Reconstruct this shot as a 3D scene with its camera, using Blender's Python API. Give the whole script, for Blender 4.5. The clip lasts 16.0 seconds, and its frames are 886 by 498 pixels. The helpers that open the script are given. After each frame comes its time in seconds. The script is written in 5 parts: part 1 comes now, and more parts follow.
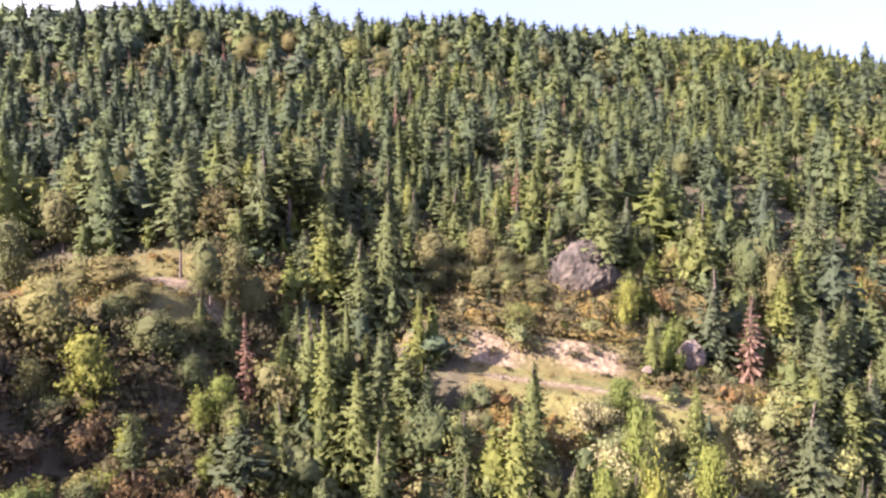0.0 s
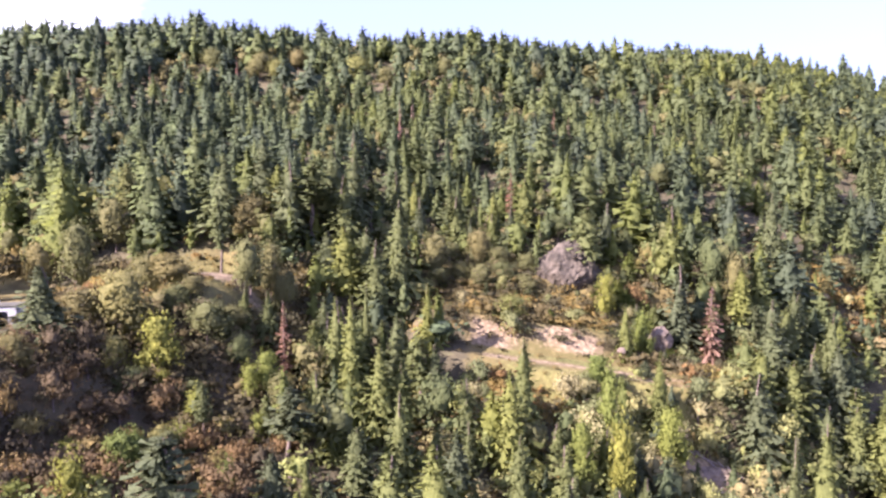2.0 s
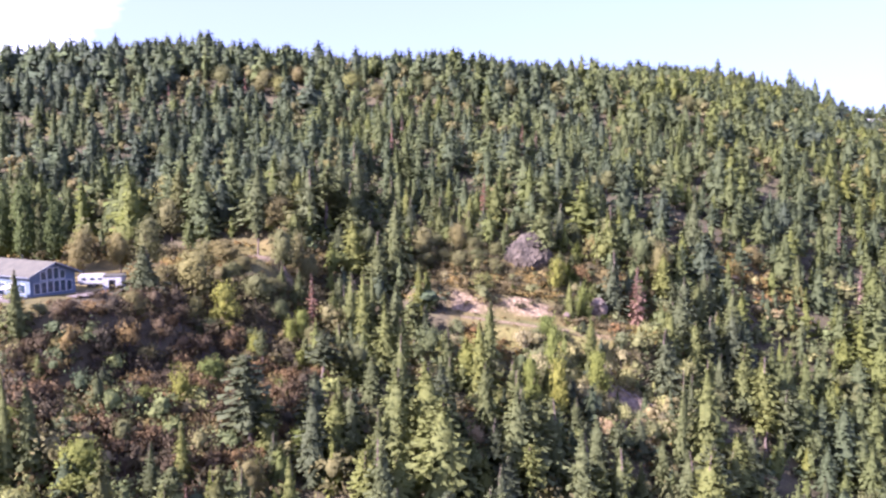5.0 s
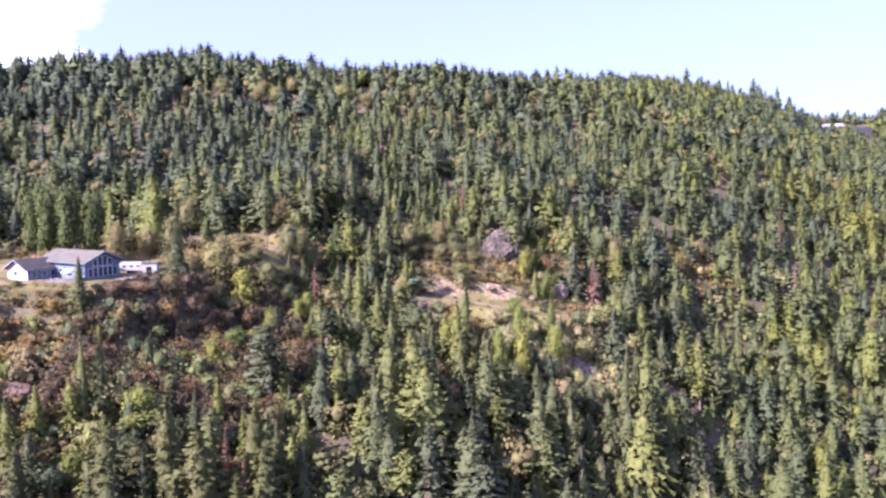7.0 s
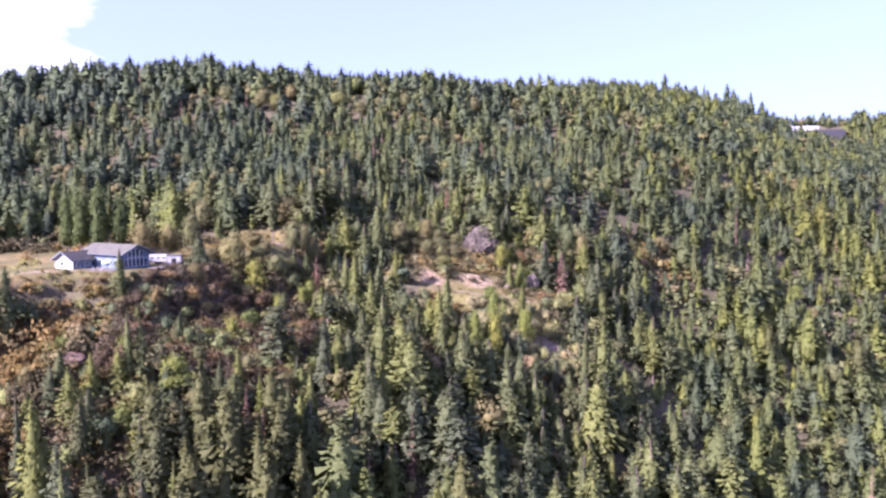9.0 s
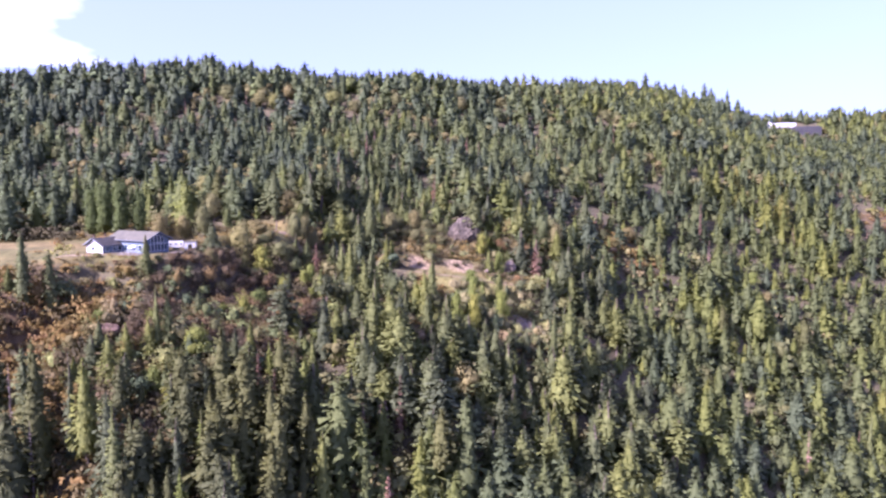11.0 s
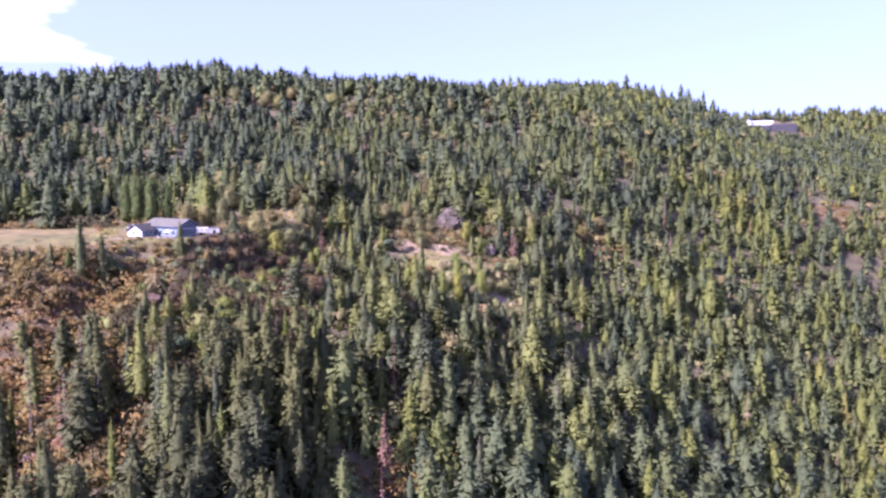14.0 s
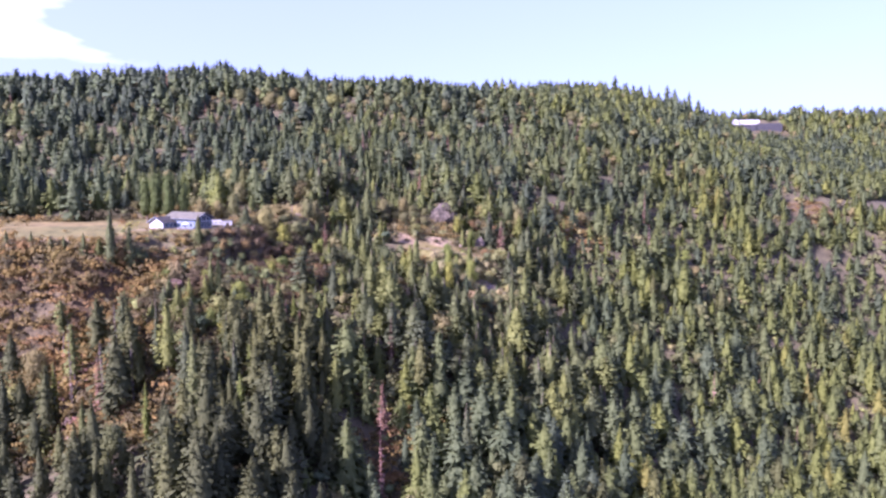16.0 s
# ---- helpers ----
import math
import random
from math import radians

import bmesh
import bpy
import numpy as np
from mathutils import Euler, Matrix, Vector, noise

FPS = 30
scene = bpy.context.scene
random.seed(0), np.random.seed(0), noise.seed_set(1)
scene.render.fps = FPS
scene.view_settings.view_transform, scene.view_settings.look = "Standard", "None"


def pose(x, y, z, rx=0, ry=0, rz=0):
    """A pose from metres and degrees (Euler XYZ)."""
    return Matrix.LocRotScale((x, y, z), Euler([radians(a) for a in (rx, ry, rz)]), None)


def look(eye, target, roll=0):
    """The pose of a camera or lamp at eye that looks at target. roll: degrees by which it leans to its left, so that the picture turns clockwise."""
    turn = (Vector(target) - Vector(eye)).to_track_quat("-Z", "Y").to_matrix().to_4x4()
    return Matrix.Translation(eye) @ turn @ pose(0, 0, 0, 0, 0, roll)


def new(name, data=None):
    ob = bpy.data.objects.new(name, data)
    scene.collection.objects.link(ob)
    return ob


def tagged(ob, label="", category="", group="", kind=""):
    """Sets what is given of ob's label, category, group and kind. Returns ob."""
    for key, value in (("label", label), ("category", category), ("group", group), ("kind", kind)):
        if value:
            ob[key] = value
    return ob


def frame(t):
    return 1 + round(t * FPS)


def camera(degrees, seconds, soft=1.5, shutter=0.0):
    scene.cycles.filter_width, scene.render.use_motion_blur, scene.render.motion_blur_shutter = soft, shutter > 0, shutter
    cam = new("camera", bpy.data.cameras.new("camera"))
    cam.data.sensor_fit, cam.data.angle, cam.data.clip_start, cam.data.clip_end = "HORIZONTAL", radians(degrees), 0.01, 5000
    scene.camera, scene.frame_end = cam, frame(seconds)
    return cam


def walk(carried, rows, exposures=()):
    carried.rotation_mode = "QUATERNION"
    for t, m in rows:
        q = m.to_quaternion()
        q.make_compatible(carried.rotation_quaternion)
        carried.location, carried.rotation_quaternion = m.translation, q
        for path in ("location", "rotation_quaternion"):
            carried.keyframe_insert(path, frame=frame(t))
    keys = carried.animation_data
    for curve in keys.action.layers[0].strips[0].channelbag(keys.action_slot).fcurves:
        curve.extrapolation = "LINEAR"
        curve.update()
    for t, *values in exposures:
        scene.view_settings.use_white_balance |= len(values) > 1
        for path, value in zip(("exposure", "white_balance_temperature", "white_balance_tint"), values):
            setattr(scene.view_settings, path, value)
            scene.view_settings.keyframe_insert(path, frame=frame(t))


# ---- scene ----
cam = camera(67.6, 16.0, soft=2.5)
PATH = [
    (0, (0.689, -1.395, 59.303), (0.681, 0.595, 59.098), 0.1),
    (0.5, (0.264, -5.028, 59.435), (0.245, -3.038, 59.231), 0.1),
    (1, (-0.075, -9.433, 59.568), (-0.091, -7.443, 59.366), 0.0),
    (1.5, (-0.425, -14.664, 59.859), (-0.428, -12.674, 59.664), -0.0),
    (2, (-0.869, -20.187, 59.948), (-0.864, -18.195, 59.76), 0.0),
    (2.5, (-1.441, -26.142, 60.062), (-1.426, -24.15, 59.881), 0.0),
    (3, (-1.954, -32.454, 60.109), (-1.949, -30.461, 59.933), 0.1),
    (3.5, (-2.002, -38.912, 60.115), (-1.982, -36.92, 59.938), 0.1),
    (4, (-2.008, -45.632, 59.988), (-1.977, -43.641, 59.808), 0.1),
    (6.5, (-2.132, -80.426, 60.036), (-2.038, -78.436, 59.857), 0.0),
    (7, (-1.977, -87.505, 59.852), (-1.879, -85.515, 59.678), -0.0),
    (7.5, (-1.727, -94.458, 59.936), (-1.626, -92.469, 59.761), -0.0),
    (8, (-1.403, -101.39, 60.113), (-1.297, -99.401, 59.939), -0.0),
    (8.5, (-1.116, -108.008, 60.496), (-1.004, -106.019, 60.319), -0.0),
    (9, (-0.651, -114.602, 60.739), (-0.533, -112.613, 60.562), 0.0),
    (11.5, (0.287, -146.388, 60.793), (0.431, -144.403, 60.596), 0.1),
    (12, (0.426, -152.416, 60.386), (0.572, -150.432, 60.189), 0.1),
    (12.5, (0.627, -158.651, 60.309), (0.774, -156.667, 60.108), 0.1),
    (13, (0.62, -164.838, 60.327), (0.769, -162.854, 60.123), 0.1),
    (13.5, (0.451, -171.099, 60.471), (0.603, -169.116, 60.265), 0.1),
    (14, (0.594, -177.389, 60.478), (0.748, -175.406, 60.269), 0.1),
    (14.5, (0.765, -183.758, 60.352), (0.922, -181.775, 60.14), 0.2),
    (15, (0.599, -190.005, 60.631), (0.758, -188.023, 60.418), 0.2),
    (15.5, (0.554, -196.231, 60.861), (0.715, -194.249, 60.645), 0.3),
    (16, (0.448, -202.609, 60.676), (0.611, -200.627, 60.458), 0.2),
]
LIGHT_METER = [(0.0, 2.68, 5880, 32.0), (3.5, 2.66, 5500, 39.0), (9.0, 2.49, 5240, 48.0), (16.0, 2.45, 5140, 53.0)]
walk(cam, [(t, look(eye, target, roll)) for t, eye, target, roll in PATH], LIGHT_METER)

# ---- world and sun ----
SUN_TURN, SUN_UP = 211.0, 34.5       # where the sun stands: degrees from +x, and above the horizon
world = bpy.data.worlds.new("world")
scene.world = world
world.use_nodes = True
wn, wl = world.node_tree.nodes, world.node_tree.links
wn.clear()
sky = wn.new("ShaderNodeTexSky")
sky.sky_type, sky.sun_disc = "NISHITA", False
sky.sun_elevation, sky.sun_rotation = radians(SUN_UP), radians(90 - SUN_TURN)
sky.air_density, sky.dust_density, sky.ozone_density, sky.altitude = 0.9, 4.5, 1.0, 800
w_coord = wn.new("ShaderNodeTexCoord")
w_map = wn.new("ShaderNodeMapping")
w_map.inputs["Scale"].default_value = (1.6, 1.6, 6.0)
w_noise = wn.new("ShaderNodeTexNoise")
w_noise.inputs["Scale"].default_value, w_noise.inputs["Detail"].default_value = 2.4, 8.0
# one bank of thin cloud low over the left-hand end of the ridge, and a faint veil everywhere
w_near = wn.new("ShaderNodeVectorMath")
w_near.operation = "DOT_PRODUCT"
w_near.inputs[1].default_value = Vector((-0.60, 0.76, 0.26)).normalized()
w_bank = wn.new("ShaderNodeMapRange")
w_bank.interpolation_type = "SMOOTHSTEP"
for k, v in enumerate((0.945, 0.985, 0.0, 0.34)):
    w_bank.inputs[k + 1].default_value = v
w_add = wn.new("ShaderNodeMath")
w_add.operation = "ADD"
w_ramp = wn.new("ShaderNodeValToRGB")
w_ramp.color_ramp.elements[0].position, w_ramp.color_ramp.elements[1].position = 0.66, 0.86
w_veil = wn.new("ShaderNodeMixRGB")
w_veil.inputs[0].default_value, w_veil.inputs[2].default_value = 0.72, (1.46, 1.64, 2.66, 1)
w_mix = wn.new("ShaderNodeMixRGB")
w_mix.inputs[2].default_value = (4.6, 4.6, 4.6, 1)
w_bg = wn.new("ShaderNodeBackground")
w_bg.inputs["Strength"].default_value = 0.088
w_out = wn.new("ShaderNodeOutputWorld")
wl.new(w_coord.outputs["Generated"], w_map.inputs[0])
wl.new(w_map.outputs[0], w_noise.inputs["Vector"])
wl.new(w_coord.outputs["Generated"], w_near.inputs[0])
wl.new(w_near.outputs["Value"], w_bank.inputs[0])
wl.new(w_noise.outputs["Fac"], w_add.inputs[0])
wl.new(w_bank.outputs[0], w_add.inputs[1])
wl.new(w_add.outputs[0], w_ramp.inputs[0])
wl.new(w_ramp.outputs[0], w_mix.inputs[0])
wl.new(sky.outputs[0], w_veil.inputs[1])
wl.new(w_veil.outputs[0], w_mix.inputs[1])
wl.new(w_mix.outputs[0], w_bg.inputs[0])
wl.new(w_bg.outputs[0], w_out.inputs[0])

sun = new("sun", bpy.data.lights.new("sun", "SUN"))
sun.data.energy, sun.data.angle, sun.data.color = 3.55, radians(0.55), (1.0, 0.89, 0.73)
_s = Vector((math.cos(radians(SUN_TURN)) * math.cos(radians(SUN_UP)), math.sin(radians(SUN_TURN)) * math.cos(radians(SUN_UP)), math.sin(radians(SUN_UP))))
sun.matrix_world = look(_s * 300, (0, 0, 0))


# ---- materials ----
def material(name, base, rough=0.8, metal=0.0):
    m = bpy.data.materials.new(name)
    m.use_nodes = True
    n = m.node_tree.nodes
    p = n["Principled BSDF"]
    p.inputs["Base Color"].default_value = (*base, 1)
    p.inputs["Roughness"].default_value, p.inputs["Metallic"].default_value = rough, metal
    p.inputs["Specular IOR Level"].default_value = 0.25
    return m, n, m.node_tree.links, p


def noise_node(n, l, scale, detail=4.0, object_space=True):
    c = n.new("ShaderNodeTexCoord")
    t = n.new("ShaderNodeTexNoise")
    t.inputs["Scale"].default_value, t.inputs["Detail"].default_value = scale, detail
    l.new(c.outputs["Object"], t.inputs["Vector"])
    return t


def ramp_node(n, stops, mode="LINEAR"):
    r = n.new("ShaderNodeValToRGB")
    r.color_ramp.interpolation = mode
    e = r.color_ramp.elements
    while len(e) < len(stops):
        e.new(0.5)
    for k, (pos, col) in enumerate(stops):
        e[k].position, e[k].color = pos, (*col, 1)
    return r


def mix_node(n, l, fac, a, b, blend="MIX"):
    m = n.new("ShaderNodeMixRGB")
    m.blend_type = blend
    for k, v in ((0, fac), (1, a), (2, b)):
        if hasattr(v, "links"):
            l.new(v, m.inputs[k])
        else:
            m.inputs[k].default_value = v if k == 0 else (*v, 1)
    return m.outputs[0]


def foliage(name, stops, by_object, through_light=0.25, fine=0.9):
    """Needles or leaves: a hue for each plant, mottled over the plant, a little light passing through."""
    m, n, l, p = material(name, (0.06, 0.09, 0.04), 0.75)
    if by_object:
        pick = n.new("ShaderNodeObjectInfo").outputs["Random"]
    else:
        a = n.new("ShaderNodeAttribute")
        a.attribute_name = "tint"
        pick = a.outputs["Fac"]
    hue = ramp_node(n, stops)
    l.new(pick, hue.inputs[0])
    spot = noise_node(n, l, fine, 3.0)
    spread = ramp_node(n, [(0.3, (0.98, 1.0, 0.98)), (0.72, (1.42, 1.40, 1.36))])
    l.new(spot.outputs["Fac"], spread.inputs[0])
    tuft = n.new("ShaderNodeNewGeometry")
    shade = ramp_node(n, [(0.0, (0.92, 0.93, 0.92)), (1.0, (1.09, 1.08, 1.06))])
    l.new(tuft.outputs["Random Per Island"], shade.inputs[0])
    grain = noise_node(n, l, fine * 4.5, 4.0)
    speck = ramp_node(n, [(0.32, (0.86, 0.87, 0.86)), (0.68, (1.14, 1.13, 1.11))])
    l.new(grain.outputs["Fac"], speck.inputs[0])
    bp = n.new("ShaderNodeBump")
    bp.inputs["Strength"].default_value, bp.inputs["Distance"].default_value = 0.85, 0.35
    l.new(grain.outputs["Fac"], bp.inputs["Height"])
    l.new(bp.outputs[0], p.inputs["Normal"])
    c = mix_node(n, l, 1.0, hue.outputs[0], spread.outputs[0], "MULTIPLY")
    c = mix_node(n, l, 1.0, c, speck.outputs[0], "MULTIPLY")
    c = mix_node(n, l, 1.0, c, shade.outputs[0], "MULTIPLY")
    l.new(c, p.inputs["Base Color"])
    t = n.new("ShaderNodeBsdfTranslucent")
    l.new(c, t.inputs["Color"])
    mx = n.new("ShaderNodeMixShader")
    mx.inputs[0].default_value = through_light
    l.new(p.outputs[0], mx.inputs[1])
    l.new(t.outputs[0], mx.inputs[2])
    l.new(mx.outputs[0], n["Material Output"].inputs["Surface"])
    return m


FIR = [(0.0, (0.090, 0.114, 0.071)), (0.2, (0.110, 0.138, 0.069)), (0.4, (0.136, 0.160, 0.064)), (0.58, (0.157, 0.181, 0.055)),
       (0.75, (0.180, 0.200, 0.052)), (0.9, (0.200, 0.210, 0.050)), (1.0, (0.226, 0.198, 0.058))]
FIR_LONE = [(0.0, (0.104, 0.122, 0.067)), (0.5, (0.145, 0.165, 0.068)), (0.85, (0.180, 0.198, 0.063)), (1.0, (0.206, 0.218, 0.060))]
LEAF = [(0.0, (0.105, 0.125, 0.050)), (0.3, (0.150, 0.154, 0.061)), (0.55, (0.182, 0.170, 0.069)), (0.8, (0.208, 0.174, 0.070)), (1.0, (0.175, 0.188, 0.054))]
BRUSH = [(0.0, (0.082, 0.074, 0.038)), (0.2, (0.132, 0.106, 0.048)), (0.4, (0.196, 0.149, 0.047)), (0.6, (0.226, 0.156, 0.047)), (0.75, (0.212, 0.126, 0.052)), (0.9, (0.246, 0.180, 0.054)), (1.0, (0.205, 0.195, 0.056))]
M_SHRUB = foliage("shrub_leaves", [(0.0, (0.13, 0.15, 0.07)), (0.4, (0.20, 0.21, 0.09)), (0.7, (0.27, 0.27, 0.10)), (1.0, (0.30, 0.26, 0.14))], True, 0.4, 1.5)
M_UNDER = foliage("undergrowth_leaves", [(0.0, (0.085, 0.115, 0.06)), (0.35, (0.15, 0.18, 0.07)), (0.6, (0.25, 0.27, 0.085)), (0.8, (0.24, 0.22, 0.09)), (1.0, (0.28, 0.21, 0.11))], False, 0.35, 1.5)
M_FIR_ONE = foliage("needles", FIR_LONE, True, 0.55)
M_FIR_LOW = foliage("dry_slope_needles", [(0.0, (0.080, 0.090, 0.043)), (0.5, (0.114, 0.122, 0.047)), (1.0, (0.156, 0.158, 0.050))], False, 0.5)
M_LARCH = foliage("yellow_green_needles", [(0.0, (0.146, 0.176, 0.046)), (1.0, (0.190, 0.212, 0.048))], True, 0.5)
M_FIR_DARK = foliage("dark_needles", FIR[:2], True, 0.4)
M_FIR_WOODS = foliage("needles_of_woods", FIR, False, 0.55)
M_LEAF_ONE = foliage("leaves", LEAF, True, 0.42, 1.5)
M_LEAF_WOODS = foliage("leaves_of_woods", LEAF, False, 0.42, 1.5)
M_BRUSH_ONE = foliage("brush_leaves", [(0.0, (0.070, 0.060, 0.036)), (0.35, (0.105, 0.080, 0.045)), (0.6, (0.150, 0.102, 0.050)), (0.8, (0.215, 0.138, 0.056)), (1.0, (0.180, 0.168, 0.055))], True, 0.38, 1.5)
M_BRUSH_WOODS = foliage("brush_cover", BRUSH, False, 0.38, 1.5)
M_LIME = foliage("yellow_green_leaves", [(0.0, (0.140, 0.172, 0.044)), (0.5, (0.182, 0.202, 0.045)), (1.0, (0.232, 0.228, 0.047))], True, 0.4, 1.5)
M_RUST_WOODS = foliage("dead_needles_of_woods", [(0.0, (0.32, 0.17, 0.13)), (1.0, (0.27, 0.20, 0.165))], False, 0.3, 1.2)
M_RUST = foliage("dead_needles", [(0.0, (0.240, 0.128, 0.084)), (0.5, (0.205, 0.136, 0.100)), (1.0, (0.245, 0.130, 0.084))], True, 0.3, 1.2)
M_POPLAR = foliage("poplar_leaves", [(0.0, (0.074, 0.099, 0.031)), (1.0, (0.095, 0.121, 0.035))], True, 0.35, 1.5)


def rough_material(name, dark, light, scale, rough=0.9, bump=0.4, scale2=None):
    m, n, l, p = material(name, light, rough)
    a = noise_node(n, l, scale, 8.0)
    b = noise_node(n, l, scale2 or scale * 0.13, 3.0)
    r1 = ramp_node(n, [(0.32, dark), (0.68, light)])
    l.new(a.outputs["Fac"], r1.inputs[0])
    r2 = ramp_node(n, [(0.35, (0.8, 0.8, 0.82)), (0.65, (1.12, 1.1, 1.06))])
    l.new(b.outputs["Fac"], r2.inputs[0])
    l.new(mix_node(n, l, 1.0, r1.outputs[0], r2.outputs[0], "MULTIPLY"), p.inputs["Base Color"])
    bp = n.new("ShaderNodeBump")
    bp.inputs["Strength"].default_value, bp.inputs["Distance"].default_value = bump, 0.15
    l.new(a.outputs["Fac"], bp.inputs["Height"])
    l.new(bp.outputs[0], p.inputs["Normal"])
    return m


M_BARK = rough_material("bark", (0.10, 0.075, 0.06), (0.22, 0.17, 0.14), 3.0)
M_GREY_WOOD = rough_material("weathered_wood", (0.11, 0.088, 0.074), (0.21, 0.172, 0.148), 3.0)
M_PALE_WOOD = rough_material("bleached_wood", (0.21, 0.172, 0.15), (0.36, 0.30, 0.265), 3.0)
M_BOULDER = rough_material("boulder_stone", (0.040, 0.034, 0.026), (0.124, 0.102, 0.077), 0.55, 0.9, 1.0, 0.16)
M_PALE_ROCK = rough_material("pale_stone", (0.14, 0.108, 0.082), (0.26, 0.205, 0.155), 1.0, 0.9, 0.8)
M_RUST_ROCK = rough_material("rusty_stone", (0.08, 0.05, 0.035), (0.16, 0.11, 0.08), 0.9, 0.9, 0.9)
M_WHITE = rough_material("white_siding", (0.40, 0.40, 0.40), (0.47, 0.47, 0.46), 2.0, 0.6, 0.1)
M_BLUE = rough_material("blue_siding", (0.105, 0.14, 0.185), (0.135, 0.175, 0.225), 2.0, 0.6, 0.1)
M_ROOF = rough_material("grey_shingles", (0.085, 0.081, 0.061), (0.118, 0.113, 0.086), 4.0, 0.85, 0.3)
M_ROOF_DARK = rough_material("dark_shingles", (0.048, 0.043, 0.037), (0.072, 0.065, 0.056), 4.0, 0.85, 0.3)
M_TRIM = rough_material("white_trim", (0.62, 0.62, 0.62), (0.70, 0.70, 0.70), 3.0, 0.5, 0.05)
M_GREY_TRIM = rough_material("blue_grey_trim", (0.16, 0.18, 0.21), (0.21, 0.23, 0.26), 3.0, 0.5, 0.05)
M_DECK = rough_material("deck_boards", (0.12, 0.10, 0.085), (0.20, 0.17, 0.145), 2.0, 0.8, 0.3)
M_DARK = rough_material("dark_interior", (0.02, 0.02, 0.025), (0.05, 0.05, 0.055), 2.0, 0.6, 0.1)
M_METAL = rough_material("grey_metal", (0.35, 0.36, 0.38), (0.48, 0.49, 0.5), 2.0, 0.45, 0.05)
M_RUBBER = rough_material("black_rubber", (0.02, 0.02, 0.02), (0.04, 0.04, 0.04), 4.0, 0.8, 0.1)
M_GLASS, _n, _l, _p = material("window_glass", (0.03, 0.05, 0.07), 0.05)
_p.inputs["Specular IOR Level"].default_value = 0.8


def ground_material():
    m, n, l, p = material("hillside_ground", (0.2, 0.16, 0.09), 0.95)
    fine, mid, big = noise_node(n, l, 1.3, 8.0), noise_node(n, l, 0.22, 5.0), noise_node(n, l, 0.035, 3.0)
    grass = ramp_node(n, [(0.3, (0.094, 0.077, 0.030)), (0.5, (0.145, 0.119, 0.046)), (0.72, (0.192, 0.155, 0.061))])
    l.new(mid.outputs["Fac"], grass.inputs[0])
    patch = ramp_node(n, [(0.4, (0.72, 0.80, 0.70)), (0.58, (1.1, 1.04, 1.0))])
    l.new(big.outputs["Fac"], patch.inputs[0])
    field = mix_node(n, l, 1.0, grass.outputs[0], patch.outputs[0], "MULTIPLY")
    litter = ramp_node(n, [(0.3, (0.062, 0.054, 0.031)), (0.6, (0.098, 0.083, 0.046)), (0.75, (0.115, 0.115, 0.048))])
    l.new(mid.outputs["Fac"], litter.inputs[0])
    green = ramp_node(n, [(0.35, (0.115, 0.128, 0.036)), (0.65, (0.185, 0.182, 0.060))])
    l.new(mid.outputs["Fac"], green.inputs[0])
    rust = ramp_node(n, [(0.35, (0.075, 0.052, 0.026)), (0.65, (0.125, 0.088, 0.046))])
    l.new(mid.outputs["Fac"], rust.inputs[0])
    soil = ramp_node(n, [(0.3, (0.16, 0.116, 0.070)), (0.7, (0.29, 0.221, 0.140))])
    l.new(fine.outputs["Fac"], soil.inputs[0])
    col = litter.outputs[0]
    for name, src in (("dry", field), ("green", green.outputs[0]), ("rust", rust.outputs[0]), ("soil", soil.outputs[0])):
        a = n.new("ShaderNodeAttribute")
        a.attribute_name = name
        s = n.new("ShaderNodeMath")
        s.operation = "SUBTRACT"
        s.inputs[1].default_value = 0.5
        # the edge of each cover breaks up along the noise
        k = n.new("ShaderNodeMapRange")
        k.inputs[1].default_value, k.inputs[2].default_value = 0.25, 0.75
        w = n.new("ShaderNodeMath")
        w.operation = "ADD"
        l.new(a.outputs["Fac"], w.inputs[0])
        l.new(fine.outputs["Fac"], s.inputs[0])
        h = n.new("ShaderNodeMath")
        h.operation = "MULTIPLY"
        h.inputs[1].default_value = 0.7
        l.new(s.outputs[0], h.inputs[0])
        l.new(h.outputs[0], w.inputs[1])
        l.new(w.outputs[0], k.inputs[0])
        col = mix_node(n, l, k.outputs[0], col, src)
    tone = ramp_node(n, [(0.35, (0.85, 0.85, 0.85)), (0.65, (1.12, 1.1, 1.08))])
    l.new(fine.outputs["Fac"], tone.inputs[0])
    l.new(mix_node(n, l, 1.0, col, tone.outputs[0], "MULTIPLY"), p.inputs["Base Color"])
    bp = n.new("ShaderNodeBump")
    bp.inputs["Strength"].default_value, bp.inputs["Distance"].default_value = 0.7, 0.3
    l.new(fine.outputs["Fac"], bp.inputs["Height"])
    l.new(bp.outputs[0], p.inputs["Normal"])
    return m


M_GROUND = ground_material()

